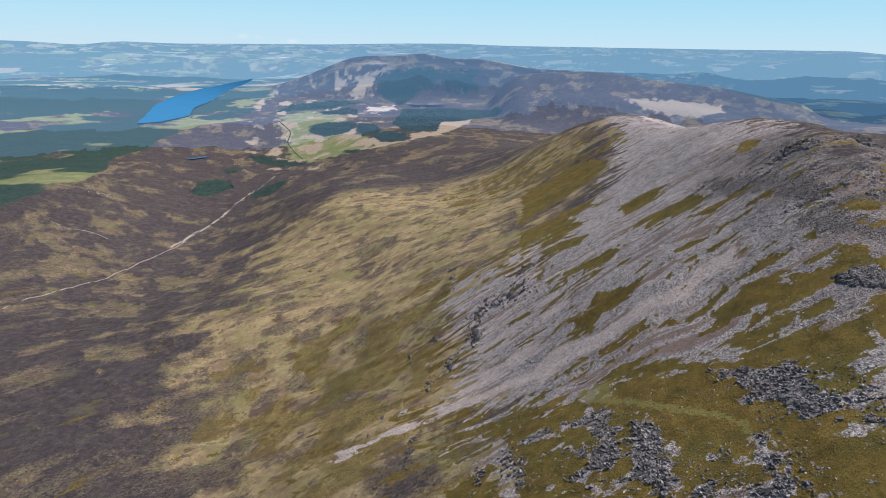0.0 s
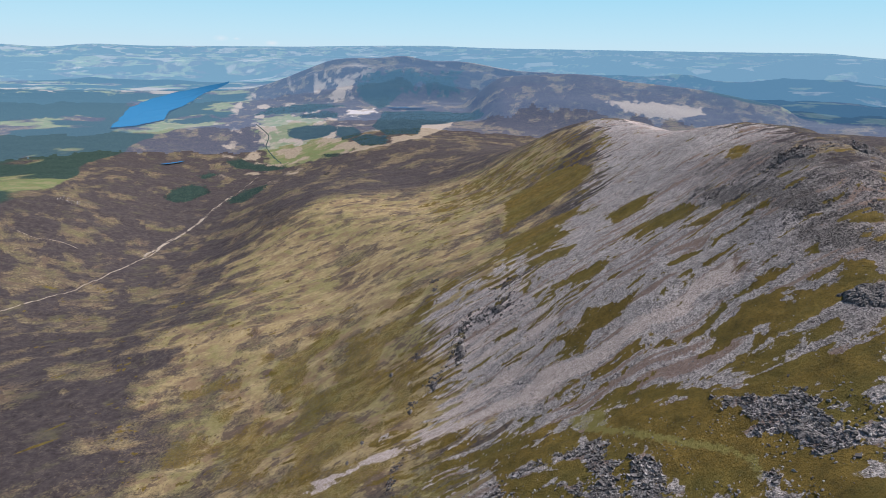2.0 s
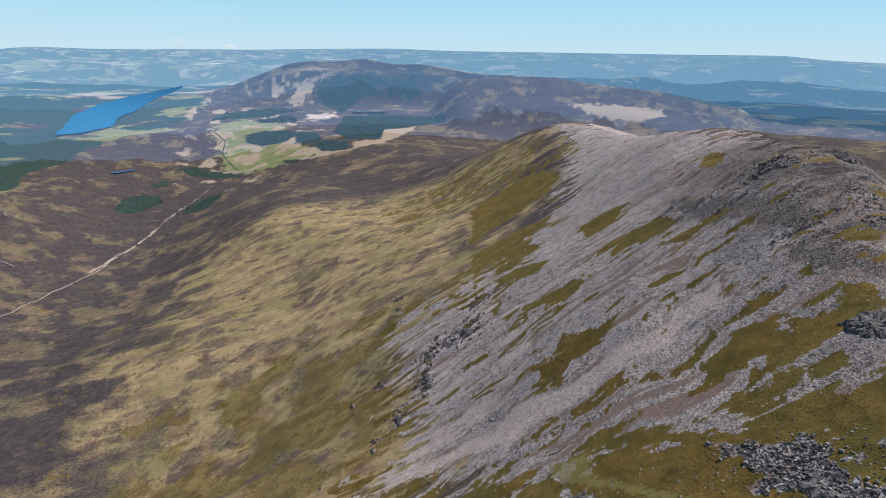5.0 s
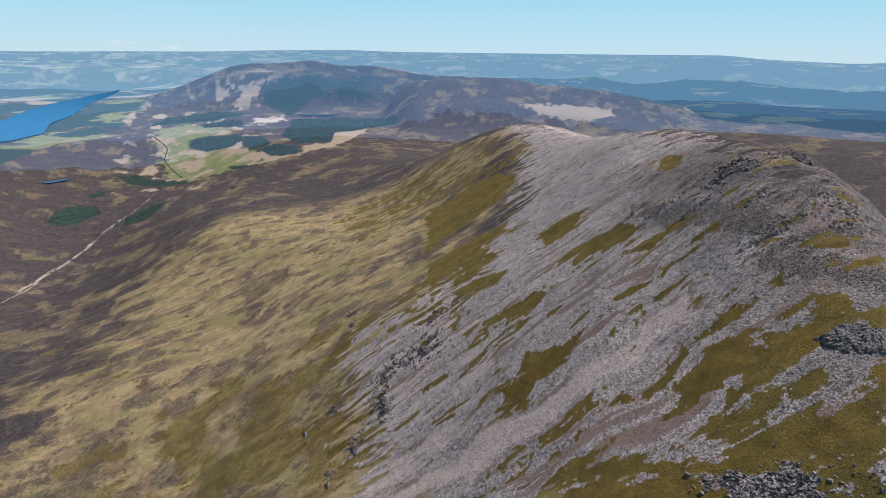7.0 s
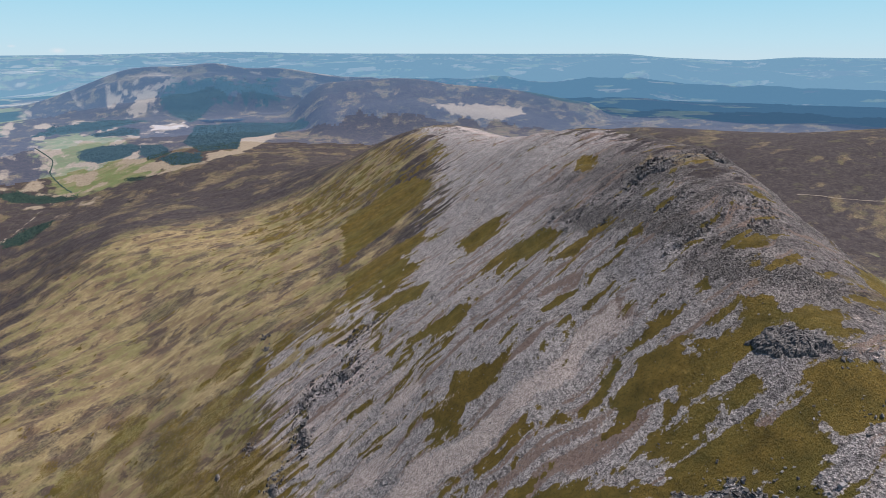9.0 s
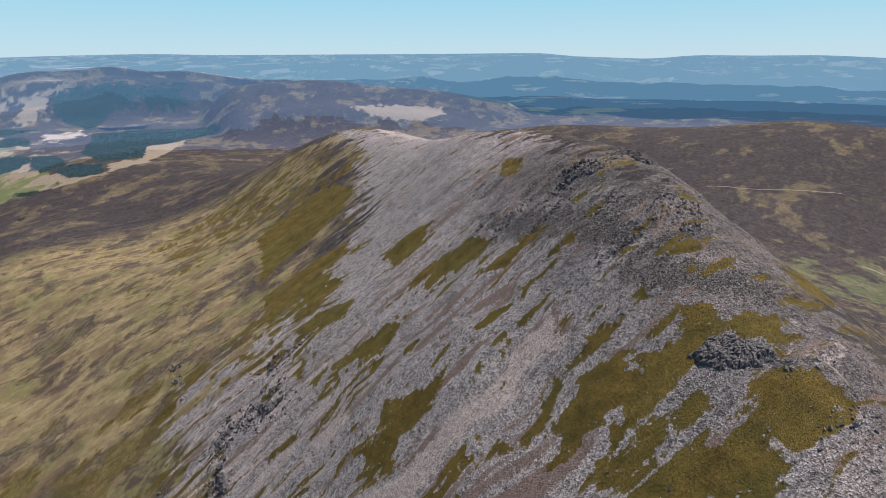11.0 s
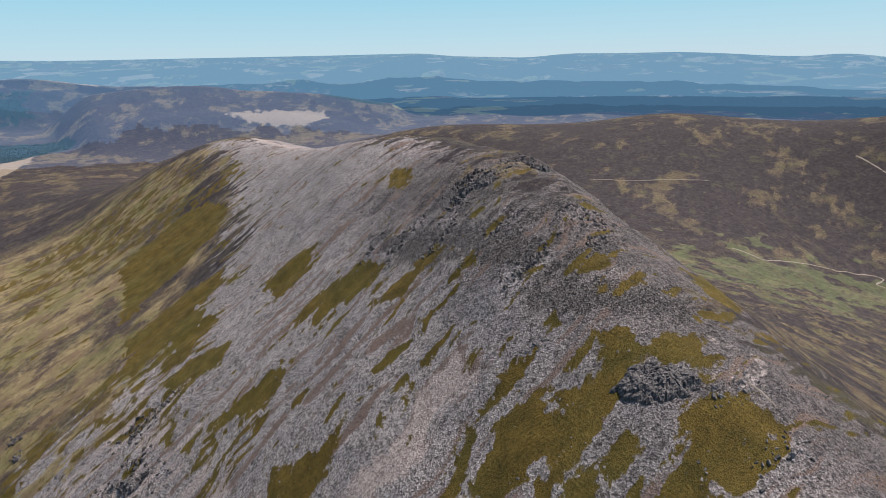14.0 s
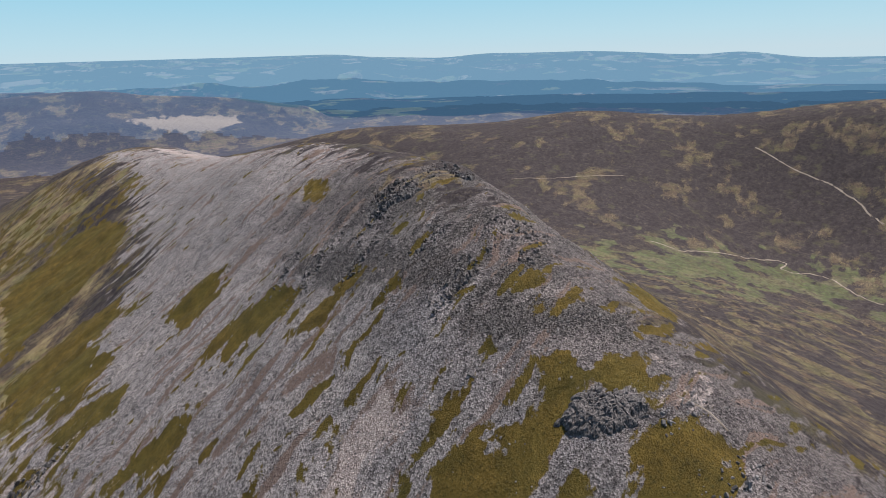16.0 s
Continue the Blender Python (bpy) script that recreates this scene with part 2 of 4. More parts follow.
def near_land(x, y):
    """The mountain with its gullies, ledges and broken ground, below EYE."""
    q = np.hypot(x, y)
    gullies = fbm(y / 38 + 0.5 * fbm(x / 90, y / 90, 2, 7), x / 210, 4, 9) * 6.0 * step(260, 700, q) * (1 - 0.5 * step(350, 500, x))
    ledges = np.abs(fbm(x / 70, y / 34, 3, 13)) * 9.0 * step(330, 460, x) * step(350, 520, y) * (1 - step(900, 1100, y))
    rough = fbm(x / 60, y / 60, 4, 3) * 3.0 + fbm(x / 9, y / 9, 3, 5) * 0.7 + gullies + ledges - 1.5
    crag = 3.0 * np.exp(-((x - 392) / 20) ** 2 - ((y - 340) / 17) ** 2) * step(-9, 3, x - 378 + 4 * fbm(y / 5, x / 30, 2, 15))
    return massif(x, y) + step(150, 400, q) * rough + crag


def ground_height(x, y):
    """The height of the ground above the sea at a place of the scene."""
    q = np.hypot(x, y)
    r = true_distance(q)
    k = r / np.maximum(q, 1e-6)
    w = step(5000, 6400, r)
    z = np.zeros(np.shape(x))
    part = w < 1
    z[part] = near_land(x[part] * k[part], y[part] * k[part]) / k[part] * (1 - w[part])
    part = w > 0
    z[part] += country(x[part] * k[part], y[part] * k[part]) / k[part] * w[part]
    return EYE + z


# ---- land cover: outlines in plan, metres ----
SCREE = (((496, 2003), (591, 1715), (1531, 3787), (582, 1111), (542, 833), (459, 551), (1636, 1239), (505, 349), (524, 194), (447, 55), (192, 21), (36, 227), (3, 319), (34, 421), (-14, 510), (-5, 524), (25, 555), (1, 626), (-13, 753), (-20, 834), (33, 820), (43, 839), (103, 878), (211, 999), (319, 1095), (372, 1364), (438, 1475)),)
GRASS = (((-696, 3081), (-708, 2358), (-758, 1949), (-722, 1656), (-619, 1134), (-590, 912), (-551, 672), (-507, 495), (80, 221), (291, 1520), (462, 1780), (380, 2136), (84, 2755), (-376, 3074)),)
MOSS = (
    ((225, 648), (219, 629), (197, 624), (146, 634), (161, 647), (125, 666), (170, 663), (196, 657)),
    ((339, 641), (313, 619), (291, 652), (271, 636), (258, 693), (291, 698), (318, 724)),
    ((209, 508), (203, 486), (187, 497), (175, 493), (153, 536), (173, 544), (188, 528)),
    ((80, 830), (140, 755), (134, 710), (115, 700), (87, 788), (60, 848)),
    ((260, 499), (282, 487), (261, 476), (235, 491), (250, 500)),
    ((144, 603), (128, 597), (110, 613), (128, 614)),
    ((190, 1041), (217, 982), (214, 843), (164, 813), (130, 854), (137, 960)),
)
MOSS += (((49, 415), (128, 371), (176, 362), (225, 326), (263, 325), (348, 292), (259, 128), (28, 258), (14, 345)),)
MOSS_FLAT = (
    ((373, 374), (395, 357), (418, 345), (411, 325), (418, 315), (394, 317), (386, 323), (382, 337), (371, 348), (359, 353), (347, 353), (326, 349), (307, 341), (287, 343), (275, 343), (264, 360), (282, 362), (308, 369), (328, 374), (347, 369), (362, 377)),
    ((247, 385), (267, 393), (292, 403), (304, 399), (322, 391), (322, 383), (299, 385), (278, 374), (261, 364)),
    ((360, 307), (397, 295), (405, 274), (397, 263), (369, 257), (345, 255), (328, 269), (302, 304), (318, 296), (336, 294), (344, 305)),
)
MOSS_FLAT += (
    ((331, 326), (330, 316), (313, 317), (296, 321), (284, 330), (283, 335), (307, 331), (320, 331)),
    ((312, 428), (321, 418), (309, 411), (296, 418)),
    ((393, 441), (413, 435), (419, 423), (402, 424)),
    ((396, 413), (420, 405), (437, 395), (419, 386), (392, 407)),
    ((444, 361), (466, 359), (461, 343), (439, 346)),
    ((479, 870), (475, 808), (444, 765), (437, 801)),
)
STREAKS = (
    ((362, 382), (378, 371), (427, 345), (408, 327), (391, 323), (382, 337), (368, 347), (350, 347), (331, 341), (307, 342), (291, 347), (263, 355), (252, 352), (236, 366), (242, 379), (264, 390), (281, 400), (309, 392), (325, 383), (338, 373), (350, 369)),
    ((350, 308), (379, 298), (348, 264), (326, 271), (323, 259), (309, 265), (313, 281), (309, 288), (293, 295), (285, 307), (298, 307), (318, 300), (332, 294), (344, 299)),
    ((284, 331), (309, 330), (327, 327), (328, 316), (301, 320), (278, 322), (265, 320), (266, 326)),
)
STREAKS += (
    ((250, 341), (270, 336), (268, 329), (253, 328), (230, 325), (215, 325), (209, 331), (237, 334)),
    ((137, 376), (161, 372), (179, 363), (201, 343), (225, 317), (244, 311), (262, 306), (280, 285), (285, 288), (305, 263), (308, 254), (298, 252), (285, 270), (277, 266), (260, 285), (237, 301), (215, 299)),
    ((113, 528), (128, 525), (170, 542), (188, 535), (211, 509), (206, 490), (175, 496), (157, 476), (124, 474), (117, 477), (151, 492), (136, 522), (115, 518)),
)
STREAKS += (
    ((170, 655), (192, 657), (225, 649), (219, 627), (200, 615), (170, 630), (145, 642), (162, 652)),
    ((237, 494), (254, 494), (282, 492), (282, 482), (261, 486), (239, 486)),
    ((178, 428), (195, 429), (212, 425), (207, 421), (189, 421), (179, 422)),
    ((194, 408), (223, 416), (226, 409), (217, 400), (196, 404)),
    ((236, 403), (253, 408), (268, 406), (256, 400), (238, 398)),
    ((297, 422), (316, 425), (326, 420), (319, 413), (300, 416)),
    ((132, 409), (164, 417), (177, 414), (157, 407), (136, 400), (116, 402)),
    ((146, 395), (175, 400), (173, 395), (158, 389), (148, 390)),
)
STREAKS += (
    ((124, 522), (179, 545), (211, 514), (200, 488), (171, 491), (130, 475), (114, 486), (147, 497)),
    ((300, 599), (322, 590), (350, 588), (364, 566), (353, 567), (324, 568), (311, 583), (299, 590)),
    ((325, 654), (339, 642), (327, 624), (310, 628)),
    ((238, 497), (253, 498), (279, 492), (284, 487), (273, 484), (260, 485), (239, 486)),
    ((298, 416), (317, 422), (323, 415), (314, 412), (298, 412)),
    ((446, 363), (492, 366), (503, 352), (463, 339), (438, 349)),
    ((527, 424), (1046, 628), (533, 366), (489, 355), (495, 381)),
)
STREAKS += (
    ((393, 412), (407, 410), (439, 399), (422, 391), (404, 401)),
    ((390, 438), (411, 434), (423, 426), (407, 427), (390, 434)),
    ((171, 1496), (293, 1533), (374, 1495), (371, 1331), (284, 1231), (204, 1190), (149, 1151), (127, 1156)),
    ((115, 1018), (158, 1052), (227, 1064), (259, 1037), (259, 974), (210, 946), (155, 907), (110, 889), (100, 898)),
    ((119, 801), (160, 809), (191, 794), (207, 767), (184, 744), (145, 742), (119, 743)),
    ((139, 676), (172, 671), (216, 660), (225, 641), (208, 626), (175, 632), (152, 637)),
)
STREAKS += (
    ((276, 839), (314, 845), (338, 819), (326, 779), (286, 778), (263, 787)),
    ((272, 702), (309, 699), (338, 655), (335, 629), (301, 635), (276, 655)),
)
CHUTES = (
    ((-169, 477), (-138, 470), (-82, 483), (-56, 483), (-14, 490), (29, 475), (76, 467), (91, 449), (49, 460), (10, 465), (-24, 468), (-69, 474), (-114, 463), (-148, 453), (-163, 450)),
    ((-5, 521), (21, 520), (42, 514), (33, 501), (3, 501)),
    ((100, 469), (122, 470), (154, 463), (184, 467), (208, 464), (242, 459), (260, 467), (287, 469), (300, 460), (305, 444), (290, 440), (266, 448), (246, 443), (221, 442), (195, 440), (169, 434), (138, 433), (113, 430), (93, 433)),
)
CHUTES += (
    ((-30, 500), (29, 478), (84, 468), (127, 480), (121, 448), (86, 441), (33, 453), (-28, 469)),
    ((-7, 527), (32, 531), (41, 506), (5, 499)),
    ((52, 529), (92, 528), (102, 513), (74, 500)),
)
SOIL = (
    ((179, 363), (203, 369), (238, 377), (237, 355), (217, 347), (201, 349)),
    ((235, 460), (260, 470), (292, 473), (310, 455), (310, 445), (286, 447), (264, 449), (245, 444)),
    ((270, 561), (297, 544), (299, 531), (277, 536), (263, 548)),
    ((329, 365), (335, 351), (321, 343), (312, 346)),
    ((183, 369), (225, 379), (270, 367), (237, 350), (204, 353)),
)
LEDGES = (
    ((366, 728), (366, 568), (366, 517), (391, 469), (387, 450), (366, 477), (340, 550), (345, 645)),
    ((364, 450), (398, 402), (435, 377), (426, 365), (394, 380), (378, 406), (359, 438)),
    ((447, 691), (450, 617), (2070, 2034), (1952, 1793), (447, 520), (415, 575), (418, 641)),
    ((360, 693), (380, 617), (380, 549), (398, 472), (388, 451), (364, 501), (349, 593)),
    ((405, 455), (442, 440), (440, 423), (404, 431)),
    ((360, 454), (398, 426), (439, 381), (461, 374), (434, 351), (405, 366), (383, 404), (357, 438)),
)
RUNNELS = (
    ((96, 323), (106, 321), (130, 322), (134, 309), (124, 303), (136, 277), (134, 258), (141, 244), (139, 226), (136, 253), (129, 270), (121, 288), (105, 312), (95, 312)),
    ((145, 256), (158, 275), (160, 257), (158, 227), (158, 201), (157, 187), (150, 181), (140, 194), (132, 208), (139, 228)),
    ((89, 280), (106, 267), (107, 252), (120, 256), (126, 255), (116, 244), (112, 229), (112, 217), (109, 230), (102, 250), (88, 275)),
    ((84, 239), (94, 243), (106, 238), (92, 230), (83, 234)),
    ((93, 222), (102, 221), (104, 208), (96, 213)),
)
RUNNELS += (
    ((118, 213), (126, 215), (138, 211), (131, 206), (121, 207)),
    ((163, 179), (179, 186), (187, 178), (177, 173), (221, 157), (217, 146), (161, 175)),
    ((229, 214), (227, 195), (226, 175), (222, 160), (217, 163), (222, 183), (223, 201), (221, 213)),
    ((220, 307), (229, 286), (233, 263), (237, 248), (232, 245), (227, 273), (220, 299)),
    ((51, 324), (77, 332), (95, 315), (94, 305), (78, 315), (62, 315)),
    ((61, 281), (76, 285), (91, 289), (89, 280), (74, 283)),
    ((27, 350), (38, 347), (56, 310), (50, 239), (32, 252), (34, 294)),
)
VERGE = (((117, 372), (147, 362), (144, 330), (164, 300), (185, 273), (208, 249), (221, 227), (217, 209), (217, 220), (208, 240), (182, 264), (159, 295), (120, 348)),)
BOULDERS = (
    ((220, 307), (236, 297), (275, 276), (284, 261), (285, 235), (274, 202), (255, 214), (248, 239), (233, 249), (230, 280)),
    ((299, 222), (325, 239), (291, 181), (283, 190)),
    ((151, 279), (165, 263), (158, 197), (155, 181), (142, 194), (133, 209), (139, 247)),
    ((123, 326), (134, 315), (134, 248), (124, 231), (104, 226)),
    ((223, 217), (226, 198), (223, 162), (241, 136), (215, 157)),
)
OLIVE = ((-40, 860), (-180, 960), (-400, 900), (-450, 640), (-300, 400), (-60, 360), (10, 520))
HOLLOW = (
    ((-60, 2978), (221, 3228), (751, 4135), (408, 1870), (407, 1494), (325, 1298), (252, 1370), (154, 1463), (-51, 1569)),
    ((-52, 2229), (136, 1869), (151, 1536), (21, 1407), (-49, 1393)),
)
GLEN = (((1665, 1240), (1958, 1149), (2264, 980), (2564, 579), (2239, 506), (1979, 691), (1650, 808), (1484, 910)),)
PALE = (
    ((394, 319), (445, 315), (465, 306), (443, 292), (412, 285), (391, 296), (388, 312)),
    ((423, 353), (437, 344), (430, 319), (419, 329)),
)
CHUTE = (((258, 458), (208, 447), (167, 448), (117, 448), (72, 454), (11, 476), (-24, 482), (-90, 468), (-135, 462), (-177, 461)),)
POOL = (((-1718, 3363), (-1679, 3468), (-1607, 3523), (-1620, 3445), (-1673, 3368)),)
LOCHAN = (((-451, 4456), (-262, 4491), (-97, 4513), (-179, 4443), (-395, 4422)),)
FIELDS = (
    ((-1370, 4203), (-1006, 4322), (-754, 3996), (-553, 3565), (-765, 3518), (-968, 3461), (-1141, 3560), (-1237, 3842), (-1313, 3977)),
    ((-1892, 4103), (-1647, 4349), (-1454, 4405), (-1576, 4243), (-1801, 4068)),
    ((2228, 4116), (2532, 3928), (2643, 3812), (2475, 3857), (2199, 3920)),
)
FAR_FIELDS = (
    ((2605, 3887), (2843, 3730), (3033, 3578), (2934, 3652), (2668, 3839)),
    ((2635, 3802), (2995, 3481), (2884, 3478), (2585, 3735)),
    ((-2623, 3824), (-2436, 3988), (-2245, 4115), (-2012, 4236), (-2112, 4171), (-2427, 3961)),
    ((1188, 4541), (1579, 4422), (2042, 4228), (1769, 4344), (1273, 4514)),
    ((3187, 3444), (3416, 3219), (3442, 3188), (3214, 3416)),
    ((2330, 4025), (2560, 3902), (2686, 3722), (2447, 3787)),
)
FOREST = (
    ((-1107, 4013), (-1008, 4077), (-818, 4095), (-733, 4023), (-835, 3907), (-975, 3899), (-1078, 3948)),
    ((-628, 3781), (-542, 3844), (-393, 3754), (-364, 3559), (-513, 3593)),
    ((-710, 4561), (-506, 4599), (-231, 4626), (123, 4640), (135, 4628), (49, 4623), (132, 4585), (-180, 4590), (-347, 4562), (-503, 4438), (-671, 4521), (-698, 4551)),
    ((-1095, 4264), (-910, 4350), (-805, 4333), (-790, 4236), (-1034, 4207)),
    ((-764, 4060), (-640, 4050), (-567, 3857), (-679, 3809), (-755, 3924)),
    ((-517, 4046), (-471, 4378), (-179, 4433), (236, 4415), (285, 4310), (36, 4231), (-169, 4084), (-183, 3768), (-396, 3791), (-468, 3937)),
)
FOREST += (((-1393, 4198), (-1303, 4325), (-1023, 4428), (-766, 4431), (-1006, 4322), (-1196, 4278)),)
COPSE = (
    ((-1421, 3597), (-1317, 3656), (-1120, 3556), (-977, 3498), (-982, 3432), (-1174, 3452), (-1333, 3509)),
    ((-1496, 2885), (-1514, 3090), (-1461, 3173), (-1354, 3173), (-1307, 3068), (-1364, 2925), (-1419, 2860)),
    ((-1176, 2924), (-1124, 3097), (-1006, 3148), (-989, 3025), (-1027, 2817), (-1123, 2846)),
    ((-1483, 3303), (-1435, 3403), (-1355, 3395), (-1408, 3273)),
    ((-781, 3602), (-590, 3511), (-672, 3477), (-768, 3532)),
)
FAR_FOREST = (
    ((3184, 3443), (3466, 3155), (3946, 2528), (4271, 1870), (4437, 1237), (4101, 1975), (3791, 2649), (3392, 3088), (3155, 3414)),
    ((-2969, 3599), (-2496, 3960), (-2108, 4149), (-2273, 3944), (-2575, 3646), (-2880, 3441)),
    ((-1942, 3949), (-1694, 4126), (-1593, 4089), (-1756, 3982)),
    ((820, 4632), (1269, 4522), (1765, 4349), (1193, 4541)),
)
CLEARED = (
    ((-994, 4517), (-694, 4576), (-547, 4595), (-696, 4562), (-723, 4516), (-899, 4452), (-828, 4539), (-956, 4515)),
    ((-249, 4155), (65, 4292), (35, 4121), (-156, 3659), (-353, 3554), (-344, 3735), (-181, 3736)),
    ((1142, 4193), (1404, 4160), (1768, 4051), (1775, 3994), (1611, 3979), (1302, 4095)),
    ((-713, 3733), (-577, 3752), (-373, 3528), (-671, 3611)),
)
QUARRY = (((-746, 4373), (-542, 4428), (-518, 4375), (-607, 4290), (-723, 4295)),)
TRACK = (((-1298, 1293), (-1291, 1367), (-1244, 1472), (-1207, 1598), (-1190, 1765), (-1176, 1970), (-1168, 2090), (-1201, 2282), (-1177, 2486), (-1184, 2789), (-1150, 3017), (-1131, 3321), (-1086, 3431)),)
MOOR_PATH = (((-1619, 1991), (-1533, 1957), (-1450, 1975), (-1384, 1958)),)
GLEN_ROAD = (((3155, 1272), (3123, 1170), (3096, 1106), (3074, 1009), (3054, 902), (3019, 842), (2978, 766), (2929, 721), (2886, 658)),)
BURN = (((1976, 1160), (2010, 1101), (2017, 1066), (2168, 1025), (2246, 985), (2278, 940), (2340, 903), (2409, 869), (2408, 833), (2313, 834), (2334, 789), (2402, 742), (2399, 689), (2347, 637), (2280, 561), (2274, 507)),)
GLEN_TRACK = (((2008, 1842), (2163, 1726), (2339, 1630), (2455, 1559)),)
SUMMIT_PATH = (((407, 308), (411, 299), (414, 293), (413, 284), (410, 277)),)
GULLY = (((-1186, 2043), (-1187, 2229), (-1181, 2467), (-1195, 2812), (-1167, 3005)),)
RIVER = (((-1333, 4059), (-1216, 3954), (-1214, 3842), (-1139, 3719), (-1034, 3554)),)


def within(x, y, outlines, soft):
    """1 well inside any of the outlines, 0 outside, 0.5 on the edge, over a width of 2 * soft."""
    best = np.full(np.shape(x), 1e9)
    for o in outlines:
        best = np.minimum(best, outside(x, y, o))
    return np.clip(0.5 - best / (2 * soft), -1, 2)


def near_cover(x, y):
    """Scree, moss, grass and pale gravel on and about the mountain."""
    wx, wy = x + 14 * fbm(x / 45, y / 45, 2, 61), y + 10 * fbm(x / 40, y / 40, 2, 63)
    streak = fbm(wy / 8, wx / 46, 4, 51)
    broad = fbm(wy / 26, wx / 75, 5, 53)
    # the southern side is scree near the crest and heather and grass lower down
    south = x - smooth_line(y, [p[0] for p in CREST], [p[1] for p in CREST])
    zone = outside(x, y, SCREE[0])
    scree = np.clip(0.5 - zone / 110, -1, 2) + 1.0 * streak + 0.4 * broad
    scree = np.where(south > 0, np.minimum(scree, 1.5 - south / 130 + 1.3 * fbm(x / 34, y / 34, 5, 76)), scree)
    grit = fbm(x / 3.5, y / 3.5, 3, 65)
    moss = np.maximum(within(x, y, MOSS, 15) + 0.5 * streak - 0.08, within(x, y, MOSS_FLAT, 6)) + 0.9 * streak + 0.35 * grit
    moss = np.maximum(moss, within(wx, wy, STREAKS, 6) + 0.9 * streak + 0.5 * grit)
    stripes = fbm(wy / 9, wx / 44, 5, 57) - 0.32 + 0.09 * step(230, 120, x) - 0.25 * step(20, 120, zone) - 0.16 * step(480, 760, y) * step(150, 400, x)
    moss = np.maximum(moss, 0.5 + 2.6 * stripes + 0.3 * grit)
    moss = np.where(south > 0, moss - 0.2 - 0.6 * step(90, 200, south), moss)
    moss = np.maximum(moss, np.minimum(within(x, y, HOLLOW, 110) + 1.3 * broad + 1.0 * streak - 0.42, 0.62))
    blocks = within(x, y, BOULDERS, 7) + 0.9 * fbm(x / 7, y / 7, 3, 59)
    fore = 1 - step(290, 350, np.hypot(x, y) - 60 * step(120, 240, x))       # moss with broken runnels of stones below the start of the flight
    moss = np.maximum(moss, np.minimum(fore * (0.75 + 0.9 * streak + 0.4 * grit), 0.9))
    blocks = np.maximum(blocks, within(wx, wy, RUNNELS, 3) + 0.9 * fbm(x / 5, y / 5, 3, 60))
    moss = np.minimum(moss, 1.25 - blocks)
    moss = moss - 2.2 * np.maximum(fbm(x / 12, y / 17, 4, 67) - 0.16, 0)
    d, place = along(x, y, CHUTE[0])
    chute = 0.5 + (np.interp(place, (0, 2, 4, 6, 9), (1, 4, 6, 3, 1)) + 6 * broad - d) / 12 + 1.1 * streak + 0.4 * grit
    lower = step(190, 120, x) * step(440, 500, y) * (1 - step(760, 900, y)) * step(-60, 0, -zone)
    chute = np.maximum(chute, lower * (0.5 + 1.8 * (fbm(wy / 6, wx / 40, 4, 69) - 0.20)))
    chute = np.maximum(chute, within(x, y, PALE, 9) + 0.9 * streak + 0.5 * grit - 0.62)
    ridge = np.hypot((south - 0) / 16, np.maximum(np.abs(y - 1700) - 110, 0) / 40)
    chute = np.maximum(chute, 0.9 - 0.45 * ridge + 0.6 * streak)
    chute = np.maximum(chute, within(wx, wy, CHUTES, 6) + 0.9 * streak + 0.6 * grit + 0.04)
    moss = np.minimum(moss, 1.3 - chute)
    soil = within(wx, wy, SOIL, 9) + 0.8 * streak
    soil = np.maximum(soil, 0.5 + 1.6 * (fbm(wy / 7, wx / 60, 4, 111) - 0.33))
    ledge = within(x, y, LEDGES, 10) + 0.9 * fbm(x / 22, y / 9, 4, 113) + 0.3 * grit
    summit = step(330, 420, x) * step(380, 520, y) * (1 - step(760, 900, y))
    ledge = np.maximum(ledge, summit * (0.5 + 1.5 * (fbm(x / 34, y / 12, 4, 115) - 0.12)))
    rim = np.clip(0.5 - zone / 230, -1, 2)               # olive sward along the foot of the scree
    moss = np.maximum(moss, np.where(scree < 0.5, np.minimum(rim + 1.1 * broad + 0.6 * streak - 0.2, 0.62), 0))
    edge = within(x, y, GRASS, 140)
    down, across = 0.98 * x + 0.20 * y, 0.98 * y - 0.20 * x         # the flank's fall line and the way across it
    bands = fbm(across / 62, down / 70, 6, 73)
    grass = edge + 0.9 * fbm(across / 74, down / 84, 6, 74) + 0.3 * bands - 0.42 * step(-170, -420, x) * (1 - step(750, 1100, y))
    grass = np.minimum(grass, 0.5 + 1.5 * (0.32 - bands))
    # olive sedge low on the flank
    sedge = 0.5 - outside(x, y, OLIVE) / 320 + 1.3 * fbm(across / 52, down / 60, 6, 77) + 0.2 * streak - 0.26
    moss = np.maximum(moss, np.where(scree < 0.5, np.minimum(sedge, 0.52), 0))
    # heather and grass in small patches down the southern side
    side = step(40, 130, south)
    edge, soil, chute, moss = np.maximum(edge * (1 - side), 0.55 * side), soil - side, chute - side, np.where(south > 150, moss - side, moss)
    grass = np.maximum(grass, 0.47 * np.clip(edge, 0, 1))
    tufty = 0.5 + 0.9 * (fbm(x / 34, y / 44, 6, 79) + 0.5 * fbm(x / 9, y / 12, 4, 80) - 0.22)
    grass = np.where(side > 0.05, np.clip(tufty - 0.03, 0, 0.47) * side + np.minimum(grass, 1 - side) * (1 - side), grass)
    dark = step(290, 440, x + 60 * broad) * (1 - step(720, 950, y))     # scree tinted darker about the summit
    verge = within(x, y, VERGE, 4) + 0.6 * grit
    return scree, moss, grass, chute, edge, soil, ledge, dark, verge


